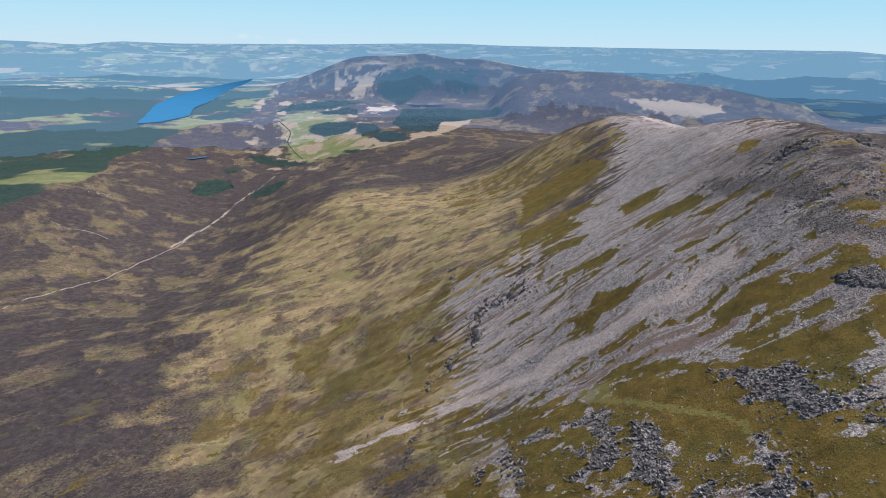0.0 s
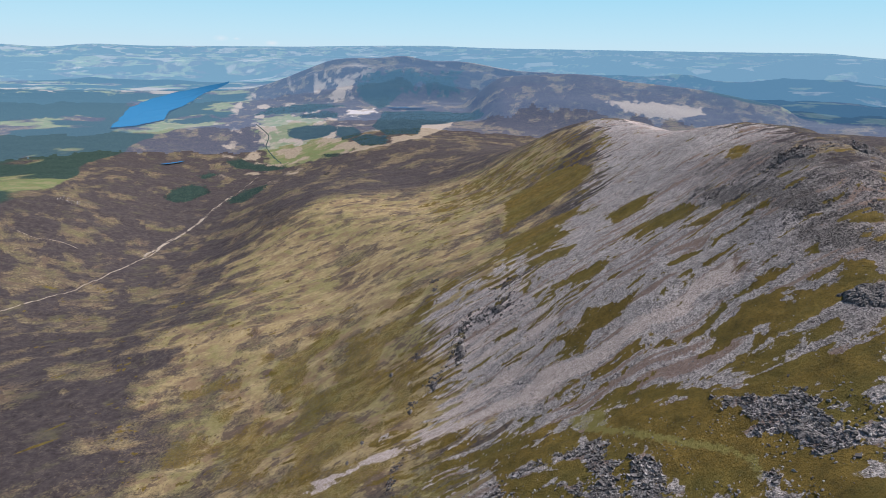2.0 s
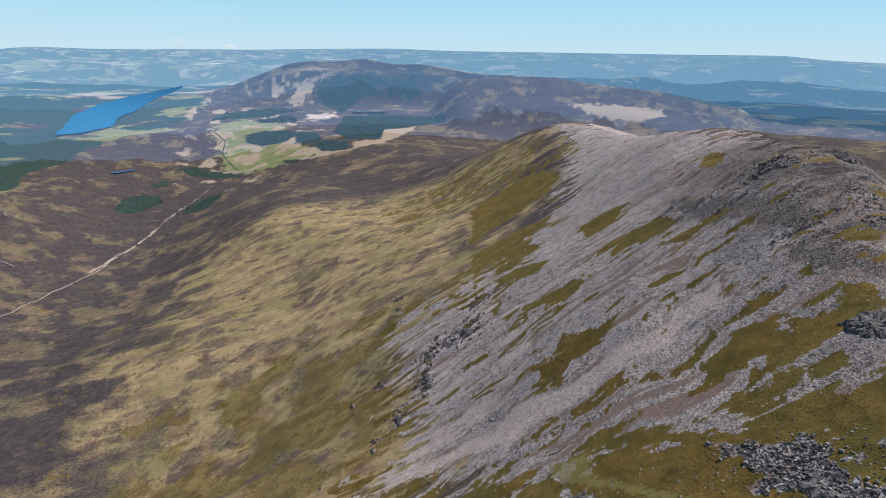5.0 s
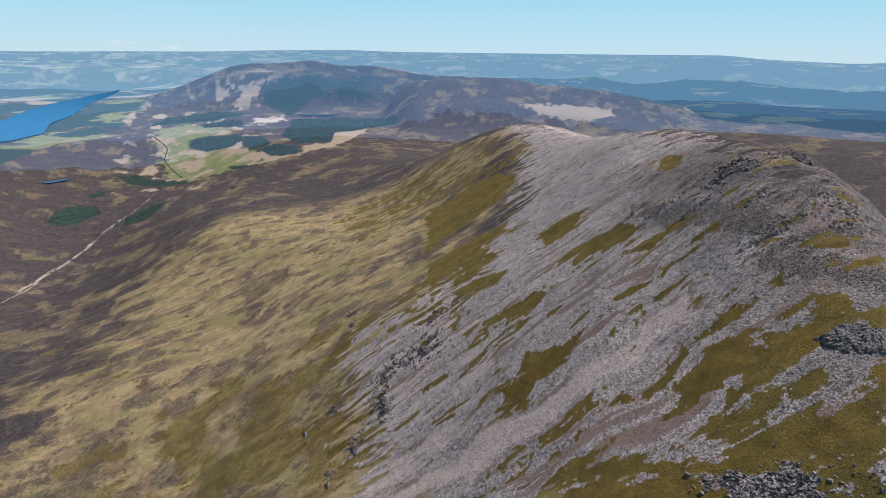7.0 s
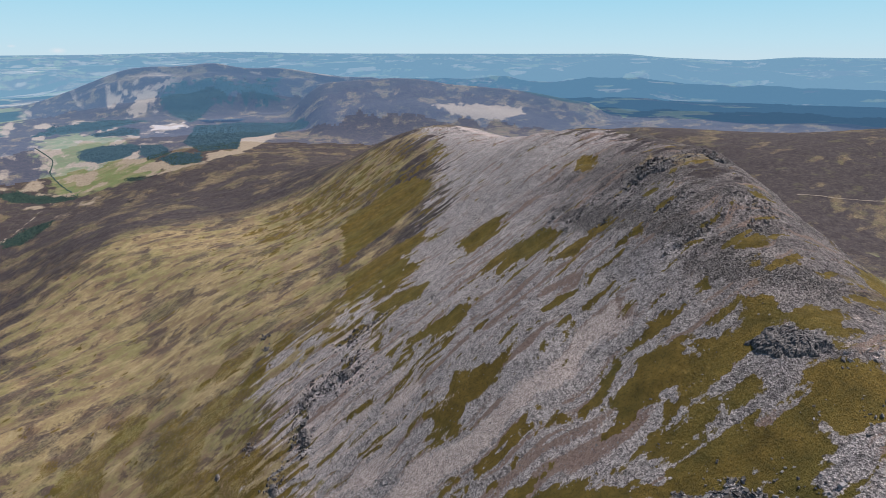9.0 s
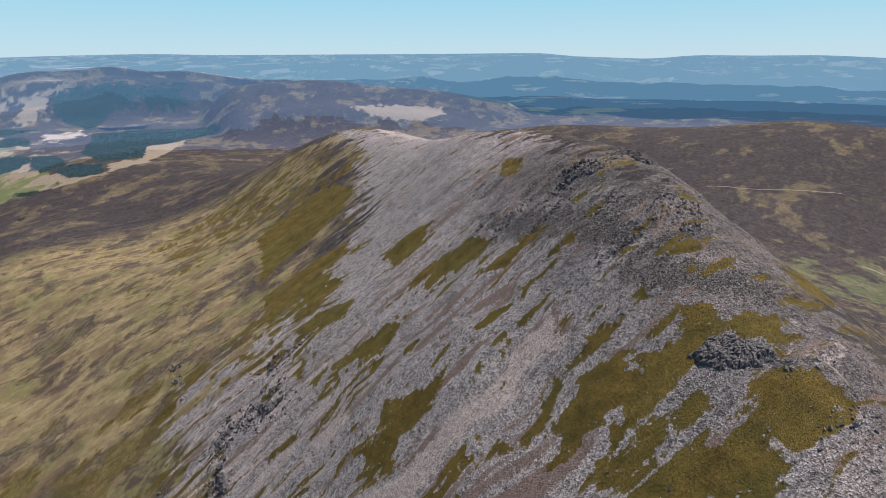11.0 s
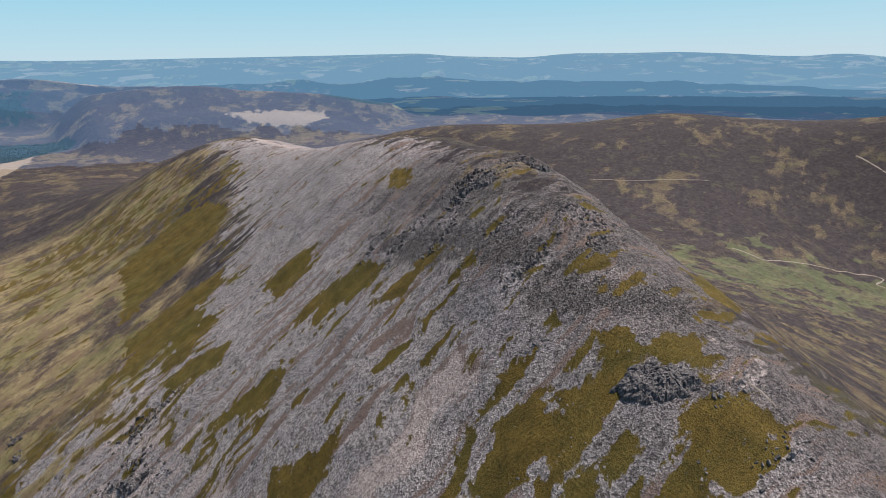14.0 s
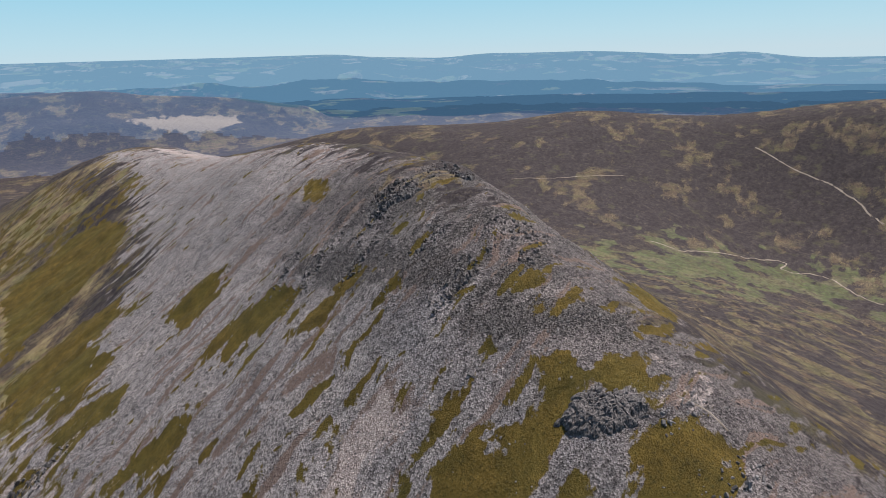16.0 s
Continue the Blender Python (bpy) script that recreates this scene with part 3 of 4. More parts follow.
def cover(x, y):
    """What grows or lies where: scree, moss, grass, pale gravel; and green field, forest floor, cleared ground, bare rock."""
    q = np.hypot(x, y)
    r = true_distance(q)
    k = r / np.maximum(q, 1e-6)
    one, two, three = (np.zeros((*np.shape(x), 4)) for _ in range(3))
    size = 1 + r / 5000
    fine = fbm(x * k / 24 / size, y * k / 20 / size, 4, 75)
    tufts = fbm(x * k / 80 / size, y * k / 66 / size, 5, 71) + 0.55 * fine
    one[..., 2] = np.clip(0.5 + 0.9 * (tufts - 0.36 - 0.05 * step(0, -10, bearing(x, y)) - 0.09 * step(30, 46, bearing(x, y)) * step(900, 1500, q)), 0, 0.46)
    part = q < 2600
    fade = (1 - step(1900, 2600, q[part]))
    scree, moss, grass, chute, edge, soil, ledge, dark, verge = (np.clip(v, 0, 1) * fade for v in near_cover(x[part], y[part]))
    one[part, 0], one[part, 1], one[part, 3] = scree, moss, chute
    three[part, 0], three[part, 1], three[part, 2], three[part, 3] = soil, ledge, dark, verge
    one[part, 2] = np.maximum(one[part, 2] * (1 - edge), np.clip(grass, 0, 1))
    part = q > 1000
    px, py = x[part], y[part]
    soft = 10 + 0.004 * q[part]
    ragged = 0.55 * fine[part]
    field = np.maximum(within(px, py, FIELDS, soft * 3), within(px, py, FAR_FIELDS, soft)) + 1.1 * ragged - 0.1
    forest = np.maximum(np.maximum(within(px, py, FOREST, soft), within(px, py, COPSE, soft) - 0.25), within(px, py, FAR_FOREST, soft)) + ragged
    rock = within(px, py, QUARRY, soft)
    cleared = np.maximum(within(px, py, CLEARED, soft), rock) + ragged
    mosaic = np.clip(1 - outside(px, py, FIELDS[0]) / 500, 0, 1)
    cleared = np.maximum(cleared, mosaic * (0.5 + 1.5 * (fbm(px / 90, py / 60, 4, 107) - 0.16)))
    glen = within(px, py, GLEN, 130)
    field = np.maximum(field, np.minimum(glen + 1.7 * fbm(px / 80, py / 60, 5, 109) - 0.12, 0.50))
    # woods and pastures of the straths and the lowlands
    b, rt = bearing(px, py), r[part]
    strath_edge = np.interp(b, (-44, -36, -32, -28, -24, -20), (2600, 3250, 4400, 5500, 6100, 6700)) + 350 * fbm(px * k[part] / 600, py * k[part] / 600, 3, 117)
    low = np.maximum(step(-16, -22, b) * step(-200, 250, rt - strath_edge), step(7400, 8600, rt) * step(18, 27, b))
    low = np.maximum(low, 0.8 * step(12500, 15000, rt))
    patch = fbm(px * k[part] / 700, py * k[part] / 700, 6, 101)
    mead = fbm(px * k[part] / 420, py * k[part] / 420, 5, 103)
    strath = step(-12, -22, b) * (1 - step(11000, 14000, rt))
    forest = np.maximum(forest, low * (0.5 + 2.0 * (patch + 0.03 + 0.05 * strath + 0.20 * step(14, 24, b) * (1 - step(15000, 22000, rt)))))
    field = np.maximum(field, low * (0.5 + 1.8 * (mead - 0.02)))
    cleared = np.maximum(cleared, step(9000, 12000, rt) * (0.5 + 1.8 * (fbm(px * k[part] / 800, py * k[part] / 800, 5, 105) - 0.22)))
    field = np.minimum(field, 1.2 - forest * low)
    for c, v in enumerate((field, forest, cleared, rock + 2.6 * ragged - 0.25)):
        two[part, c] = np.clip(v, 0, 1) * step(1000, 1400, q[part])
    return one, two, three


# ---- materials ----
def material(name, rough=0.9, spec=0.2):
    m = bpy.data.materials.new(name)
    m.use_nodes = True
    s = m.node_tree.nodes["Principled BSDF"]
    s.inputs["Roughness"].default_value = rough
    s.inputs["Specular IOR Level"].default_value = spec
    return m, m.node_tree, s


def node(nt, kind, *links, **sets):
    """A node with its inputs set by position (a socket links, a value sets) and its own fields by name."""
    n = nt.nodes.new("ShaderNode" + kind)
    for key, value in sets.items():
        if key == "operation":
            n.operation = value
        elif key == "data_type":
            n.data_type = value
        elif key == "blend_type":
            n.blend_type = value
        elif key == "attribute_name":
            n.attribute_name = value
        elif key == "feature":
            n.feature = value
        elif key == "distance":
            n.distance = value
        elif key == "use_clamp":
            n.use_clamp = value
    for at, value in links:
        if hasattr(value, "links"):
            nt.links.new(value, n.inputs[at])
        else:
            n.inputs[at].default_value = value
    return n


def noise_of(nt, at, scale, detail=5, rough=0.6, stretch=None, turn=0.0):
    """Noise, drawn out along a way that lies turn degrees from +x."""
    if turn:
        at = node(nt, "Mapping", ("Vector", at), ("Rotation", (0, 0, radians(-turn)))).outputs[0]
    if stretch:
        at = node(nt, "Mapping", ("Vector", at), ("Scale", stretch)).outputs[0]
    return node(nt, "TexNoise", ("Vector", at), ("Scale", scale), ("Detail", detail), ("Roughness", rough)).outputs[0]


def ramp(nt, fac, *stops):
    n = nt.nodes.new("ShaderNodeValToRGB")
    n.color_ramp.elements.remove(n.color_ramp.elements[1])
    for k, (p, c) in enumerate(stops):
        e = n.color_ramp.elements[0] if k == 0 else n.color_ramp.elements.new(p)
        e.position, e.color = p, (*c, 1)
    nt.links.new(fac, n.inputs[0])
    return n.outputs[0]


def mixed(nt, fac, a, b):
    n = nt.nodes.new("ShaderNodeMix")
    n.data_type = "RGBA"
    for at, value in ((0, fac), (6, a), (7, b)):
        if hasattr(value, "links"):
            nt.links.new(value, n.inputs[at])
        else:
            n.inputs[at].default_value = (*value, 1) if at else value
    return n.outputs[2]


def tint(nt, colour, by):
    return node(nt, "VectorMath", (0, colour), (1, by), operation="MULTIPLY").outputs[0]


def maths(nt, op, a, b=0.0, clamp=False):
    return node(nt, "Math", (0, a), (1, b), operation=op, use_clamp=clamp).outputs[0]


def sharpen(nt, w, noise, wobble, gain):
    """A cover's weight with a ragged edge."""
    v = maths(nt, "ADD", w, maths(nt, "MULTIPLY", maths(nt, "SUBTRACT", noise, 0.5), wobble))
    return maths(nt, "ADD", maths(nt, "MULTIPLY", maths(nt, "SUBTRACT", v, 0.5), gain), 0.5, True)


def hill_material(name, haze=0.0, air=(0.20, 0.36, 0.52), lit=0.0):
    m, nt, s = material(name, 0.92, 0.15)
    at = node(nt, "Attribute", attribute_name="place").outputs["Vector"]
    one = node(nt, "Attribute", attribute_name="cover")
    two = node(nt, "Attribute", attribute_name="country")
    three = node(nt, "Attribute", attribute_name="stones")
    c1, c2, c3 = (node(nt, "SeparateColor", (0, a.outputs[0])).outputs for a in (one, two, three))
    fine = noise_of(nt, at, 0.45, 6, 0.7)
    mid = noise_of(nt, at, 0.06, 6, 0.65)
    wide = noise_of(nt, at, 0.008, 6, 0.6)
    flow = noise_of(nt, at, 0.06, 9, 0.68, (0.9, 1.0, 0.3), 6)
    flow_wide = noise_of(nt, at, 0.012, 8, 0.66, (0.85, 1.0, 0.2), 8)
    run = noise_of(nt, at, 0.11, 8, 0.70, (0.2, 1.0, 0.1), 8)
    stone = node(nt, "TexVoronoi", ("Vector", at), ("Scale", 0.9), ("Randomness", 1.0))
    pebble = node(nt, "TexVoronoi", ("Vector", at), ("Scale", 2.1), ("Randomness", 1.0))
    lump = node(nt, "TexVoronoi", ("Vector", at), ("Scale", 0.34), ("Randomness", 1.0))
    lump = node(nt, "SeparateColor", (0, lump.outputs["Color"])).outputs[1]
    # heather and moor
    heath = ramp(nt, flow, (0.30, (0.018, 0.014, 0.015)), (0.46, (0.043, 0.034, 0.035)), (0.60, (0.074, 0.059, 0.055)), (0.74, (0.125, 0.102, 0.075)))
    heath = mixed(nt, maths(nt, "MULTIPLY", wide, 0.55), heath, (0.071, 0.058, 0.057))
    # grass: bleached straw, with green lawns, rusty sedge and purple-brown heather in drifts down the slope
    sward = ramp(nt, flow, (0.26, (0.205, 0.148, 0.074)), (0.42, (0.275, 0.202, 0.102)), (0.56, (0.345, 0.260, 0.132)), (0.72, (0.43, 0.335, 0.185)))
    green = ramp(nt, mid, (0.3, (0.140, 0.128, 0.046)), (0.7, (0.275, 0.240, 0.100)))
    sward = mixed(nt, ramp(nt, flow_wide, (0.44, (0, 0, 0)), (0.56, (0.8, 0.8, 0.8))), sward, green)
    rust = ramp(nt, noise_of(nt, at, 0.024, 8, 0.72, (0.8, 1.0, 0.2), 8), (0.50, (0, 0, 0)), (0.57, (0.8, 0.8, 0.8)))
    sward = mixed(nt, rust, sward, mixed(nt, fine, (0.135, 0.085, 0.058), (0.27, 0.175, 0.105)))
    drift = ramp(nt, noise_of(nt, at, 0.018, 9, 0.74, (0.8, 1.0, 0.2), 10), (0.535, (0, 0, 0)), (0.585, (0.9, 0.9, 0.9)))
    sward = mixed(nt, drift, sward, mixed(nt, fine, (0.060, 0.042, 0.036), (0.140, 0.098, 0.075)))
    tussock = noise_of(nt, at, 0.20, 9, 0.80, (0.95, 1.0, 0.6), 6)
    sward = mixed(nt, ramp(nt, tussock, (0.36, (0.6, 0.6, 0.6)), (0.47, (0, 0, 0))), sward, (0.125, 0.090, 0.045))
    sward = mixed(nt, ramp(nt, tussock, (0.55, (0, 0, 0)), (0.68, (0.4, 0.4, 0.4))), sward, (0.44, 0.35, 0.19))
    heath = mixed(nt, ramp(nt, tussock, (0.38, (0.6, 0.6, 0.6)), (0.48, (0, 0, 0))), heath, (0.018, 0.014, 0.013))
    heath = mixed(nt, ramp(nt, tussock, (0.55, (0, 0, 0)), (0.66, (0.45, 0.45, 0.45))), heath, (0.14, 0.112, 0.080))
    heath = mixed(nt, ramp(nt, flow_wide, (0.56, (0, 0, 0)), (0.66, (0.5, 0.5, 0.5))), heath, mixed(nt, mid, (0.075, 0.070, 0.034), (0.16, 0.14, 0.075)))
    hags = node(nt, "Math", (0, maths(nt, "ABSOLUTE", maths(nt, "SUBTRACT", noise_of(nt, at, 0.011, 7, 0.62), 0.5))), (1, 0.006), operation="LESS_THAN").outputs[0]
    heath = mixed(nt, maths(nt, "MULTIPLY", hags, 0.30), heath, (0.17, 0.135, 0.10))
    # moss and sedge
    bog = ramp(nt, mid, (0.28, (0.070, 0.050, 0.012)), (0.5, (0.135, 0.091, 0.019)), (0.72, (0.205, 0.135, 0.030)))
    bog = mixed(nt, ramp(nt, fine, (0.38, (0.6, 0.6, 0.6)), (0.50, (0, 0, 0))), bog, (0.045, 0.036, 0.011))
    bog = mixed(nt, ramp(nt, flow_wide, (0.44, (0, 0, 0)), (0.62, (0.4, 0.4, 0.4))), bog, mixed(nt, mid, (0.060, 0.062, 0.014), (0.125, 0.115, 0.030)))
    # scree
    grain = node(nt, "SeparateColor", (0, stone.outputs["Color"])).outputs[0]
    crumb = node(nt, "SeparateColor", (0, pebble.outputs["Color"])).outputs[0]
    grain = maths(nt, "ADD", maths(nt, "MULTIPLY", grain, 0.7), maths(nt, "MULTIPLY", crumb, 0.3))
    talus = ramp(nt, grain, (0.10, (0.095, 0.085, 0.082)), (0.36, (0.265, 0.238, 0.228)), (0.62, (0.41, 0.370, 0.355)), (0.88, (0.64, 0.58, 0.555)))
    for where, dark, light in ((run, 0.88, 1.05), (mid, 0.80, 1.02), (wide, 0.84, 1.04)):
        talus = tint(nt, talus, ramp(nt, where, (0.36, (dark, dark, dark)), (0.58, (light, 0.985 * light, 0.97 * light))))
    talus = tint(nt, talus, ramp(nt, lump, (0.08, (0.55, 0.55, 0.55)), (0.18, (1, 1, 1))))
    talus = tint(nt, talus, ramp(nt, c3[2], (0.0, (1, 1, 1)), (1.0, (0.50, 0.485, 0.485))))
    bare = mixed(nt, grain, (0.13, 0.088, 0.070), (0.30, 0.215, 0.175))       # pinkish-brown fine soil in the runnels
    talus = mixed(nt, sharpen(nt, c3[0], fine, 1.1, 5), talus, bare)
    block = ramp(nt, grain, (0.2, (0.022, 0.019, 0.018)), (0.5, (0.085, 0.074, 0.068)), (0.9, (0.25, 0.22, 0.20)))      # dark blocky ledges
    talus = mixed(nt, maths(nt, "MULTIPLY", sharpen(nt, c3[1], fine, 1.4, 5), 0.9), talus, block)
    gravel = ramp(nt, grain, (0.1, (0.20, 0.155, 0.135)), (0.45, (0.40, 0.32, 0.28)), (0.9, (0.64, 0.54, 0.48)))
    c = mixed(nt, sharpen(nt, c1[2], tussock, 1.2, 2.2), heath, sward)
    c = mixed(nt, sharpen(nt, c1[0], run, 1.5, 6), c, talus)
    c = mixed(nt, sharpen(nt, c1[1], fine, 1.0, 7), c, bog)
    c = mixed(nt, maths(nt, "MULTIPLY", sharpen(nt, three.outputs["Alpha"], fine, 0.8, 3), 0.7), c, (0.20, 0.175, 0.055))
    c = mixed(nt, sharpen(nt, one.outputs["Alpha"], fine, 1.9, 4), c, gravel)
    # the low country
    meadow = ramp(nt, wide, (0.35, (0.17, 0.155, 0.075)), (0.48, (0.135, 0.165, 0.065)), (0.6, (0.21, 0.19, 0.10)))
    felled = ramp(nt, mid, (0.3, (0.22, 0.17, 0.12)), (0.7, (0.36, 0.29, 0.21)))
    rough_wood = ramp(nt, mid, (0.3, (0.016, 0.034, 0.028)), (0.7, (0.040, 0.066, 0.050)))
    c = mixed(nt, sharpen(nt, c2[0], mid, 0.5, 4), c, meadow)
    c = mixed(nt, sharpen(nt, c2[2], mid, 0.5, 4), c, felled)
    c = mixed(nt, sharpen(nt, c2[1], mid, 0.4, 5), c, rough_wood)
    c = mixed(nt, sharpen(nt, two.outputs["Alpha"], mid, 0.4, 5), c, mixed(nt, mid, (0.26, 0.22, 0.19), (0.52, 0.46, 0.42)))
    nt.links.new(c, s.inputs["Base Color"])
    stony = maths(nt, "MULTIPLY", c1[0], maths(nt, "SUBTRACT", 1.0, c1[1], True), True)
    high = maths(nt, "ADD", maths(nt, "MULTIPLY", stone.outputs["Distance"], maths(nt, "MULTIPLY", stony, -0.6)), maths(nt, "ADD", fine, maths(nt, "MULTIPLY", tussock, 1.5)))
    bump = node(nt, "Bump", ("Height", high), ("Strength", 1.0), ("Distance", 1.6))
    nt.links.new(bump.outputs[0], s.inputs["Normal"])
    if haze:                                                  # far haze painted as blue emission; ground colour emits in place of sunlight
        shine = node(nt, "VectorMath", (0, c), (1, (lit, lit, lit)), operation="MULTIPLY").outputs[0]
        shine = node(nt, "VectorMath", (0, shine), (1, tuple(v * haze for v in air)), operation="ADD").outputs[0]
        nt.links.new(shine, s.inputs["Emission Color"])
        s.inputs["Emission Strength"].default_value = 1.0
    return m


hill = hill_material("mountain ground")
# copies of the ground material with more haze painted into the emission farther out
HAZE_RINGS = (
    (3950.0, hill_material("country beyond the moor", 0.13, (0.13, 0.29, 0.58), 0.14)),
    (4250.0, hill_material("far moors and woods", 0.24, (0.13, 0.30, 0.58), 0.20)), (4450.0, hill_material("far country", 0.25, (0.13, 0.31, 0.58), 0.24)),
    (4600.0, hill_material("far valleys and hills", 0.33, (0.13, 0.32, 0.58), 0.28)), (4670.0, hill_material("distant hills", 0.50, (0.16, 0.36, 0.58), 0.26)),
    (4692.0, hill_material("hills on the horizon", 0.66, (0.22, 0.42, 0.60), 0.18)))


rock_mat, nt, s = material("quartzite", 0.85, 0.25)
at = nt.nodes.new("ShaderNodeTexCoord").outputs["Object"]
lichen = noise_of(nt, at, 0.9, 6, 0.7)
own = nt.nodes.new("ShaderNodeObjectInfo").outputs["Random"]
island = nt.nodes.new("ShaderNodeNewGeometry").outputs["Random Per Island"]
tone = ramp(nt, maths(nt, "FRACT", maths(nt, "ADD", own, island)), (0.0, (0.085, 0.076, 0.071)), (0.5, (0.205, 0.184, 0.174)), (0.85, (0.28, 0.252, 0.238)), (1.0, (0.42, 0.38, 0.355)))
nt.links.new(mixed(nt, ramp(nt, lichen, (0.50, (0, 0, 0)), (0.70, (0.6, 0.6, 0.6))), tone, (0.10, 0.092, 0.082)), s.inputs["Base Color"])
nt.links.new(node(nt, "Bump", ("Height", lichen), ("Strength", 0.5), ("Distance", 0.3)).outputs[0], s.inputs["Normal"])

boulder_mat, nt, s = material("dark boulders", 0.88, 0.2)
at = nt.nodes.new("ShaderNodeTexCoord").outputs["Object"]
lichen = noise_of(nt, at, 0.8, 6, 0.7)
island = nt.nodes.new("ShaderNodeNewGeometry").outputs["Random Per Island"]
tone = ramp(nt, island, (0.0, (0.045, 0.040, 0.037)), (0.5, (0.115, 0.103, 0.097)), (0.9, (0.21, 0.19, 0.178)), (1.0, (0.36, 0.325, 0.305)))
nt.links.new(mixed(nt, ramp(nt, lichen, (0.48, (0, 0, 0)), (0.68, (0.6, 0.6, 0.6))), tone, (0.075, 0.068, 0.058)), s.inputs["Base Color"])

crag_mat, nt, s = material("dark weathered crag", 0.9, 0.2)
at = nt.nodes.new("ShaderNodeTexCoord").outputs["Object"]
lichen = noise_of(nt, at, 0.7, 6, 0.7)
nt.links.new(ramp(nt, lichen, (0.36, (0.055, 0.049, 0.046)), (0.52, (0.125, 0.111, 0.104)), (0.68, (0.26, 0.23, 0.215))), s.inputs["Base Color"])
nt.links.new(node(nt, "Bump", ("Height", lichen), ("Strength", 0.6), ("Distance", 0.4)).outputs[0], s.inputs["Normal"])

water_mat, nt, s = material("loch water", 0.25, 0.5)
at = nt.nodes.new("ShaderNodeTexCoord").outputs["Object"]
s.inputs["Base Color"].default_value = (0.030, 0.16, 0.31, 1)
nt.links.new(node(nt, "Bump", ("Height", noise_of(nt, at, 0.05, 4)), ("Strength", 0.25), ("Distance", 2.0)).outputs[0], s.inputs["Normal"])

path_mat, nt, s = material("pale stony track", 0.95, 0.1)
at = nt.nodes.new("ShaderNodeTexCoord").outputs["Object"]
nt.links.new(ramp(nt, noise_of(nt, at, 0.1, 5), (0.3, (0.21, 0.165, 0.12)), (0.7, (0.42, 0.36, 0.29))), s.inputs["Base Color"])

# greens raised and blued, which puts distance haze into the base colour
fir_mat, nt, s = material("dark conifer", 0.95, 0.1)
island = nt.nodes.new("ShaderNodeNewGeometry").outputs["Random Per Island"]
nt.links.new(ramp(nt, island, (0.0, (0.026, 0.050, 0.048)), (0.6, (0.045, 0.074, 0.066)), (1.0, (0.075, 0.105, 0.082))), s.inputs["Base Color"])


hazed_fir_mat, nt, s = material("hazed distant conifers", 0.95, 0.1)         # far plantations: a copy of the conifer with blue haze painted in as emission
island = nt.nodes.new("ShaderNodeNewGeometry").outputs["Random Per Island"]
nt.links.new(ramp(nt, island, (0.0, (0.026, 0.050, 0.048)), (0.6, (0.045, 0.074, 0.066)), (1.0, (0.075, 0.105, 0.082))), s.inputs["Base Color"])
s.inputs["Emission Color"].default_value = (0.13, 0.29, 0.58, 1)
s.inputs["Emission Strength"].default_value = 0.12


# ---- ground ----
def height(x, y):
    return float(ground_height(np.array([float(x)]), np.array([float(y)]))[0])


def grid_mesh(name, co, quads, smooth=True):
    me = bpy.data.meshes.new(name)
    me.vertices.add(len(co))
    me.vertices.foreach_set("co", np.asarray(co, np.float32).ravel())
    me.loops.add(quads.size)
    me.loops.foreach_set("vertex_index", quads.astype(np.int32).ravel())
    me.polygons.add(len(quads))
    me.polygons.foreach_set("loop_start", np.arange(len(quads), dtype=np.int32) * quads.shape[1])
    me.polygons.foreach_set("use_smooth", np.full(len(quads), smooth))
    me.update(calc_edges=True)
    return me


bearings = np.concatenate([np.arange(-180, -42, 3.0), np.arange(-42, 84, 0.15), np.arange(84, 180, 3.0)])
rings = np.concatenate([[0.3], np.arange(20, 200, 20.0), np.exp(np.arange(math.log(200), math.log(2500), 0.006)), drawn_in(np.exp(np.linspace(math.log(2510), math.log(42000), 230)))])
bb, rr = np.meshgrid(np.radians(bearings), rings, indexing="ij")
gx, gy = np.sin(bb) * rr, np.cos(bb) * rr
gz = ground_height(gx, gy)
n, m = bb.shape
i, j = np.arange(n)[:, None], np.arange(m - 1)[None]
a, c = i * m + j, ((i + 1) % n) * m + j
quads = np.stack([a, a + 1, c + 1, c], -1).reshape(-1, 4)
me = grid_mesh("ground", np.stack([gx, gy, gz], -1).reshape(-1, 3), quads)
for key, values in zip(("cover", "country", "stones"), cover(gx, gy)):
    layer = me.attributes.new(key, "FLOAT_COLOR", "POINT")
    layer.data.foreach_set("color", values.reshape(-1, 4).astype(np.float32).ravel())
layer = me.attributes.new("place", "FLOAT_VECTOR", "POINT")
k = true_distance(rr) / rr
layer.data.foreach_set("vector", np.stack([gx * k, gy * k, gz], -1).astype(np.float32).ravel())
me.materials.append(hill)
# faces farther out take the slots with more painted haze
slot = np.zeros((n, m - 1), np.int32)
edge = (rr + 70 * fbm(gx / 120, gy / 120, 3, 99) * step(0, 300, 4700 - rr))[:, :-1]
for at_ring, mat in HAZE_RINGS:
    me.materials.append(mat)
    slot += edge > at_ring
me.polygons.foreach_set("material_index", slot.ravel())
ground = tagged(new("ground", me), "mountain of grey scree, moss and tawny grass above brown heather moors", "hillside", kind="structure")


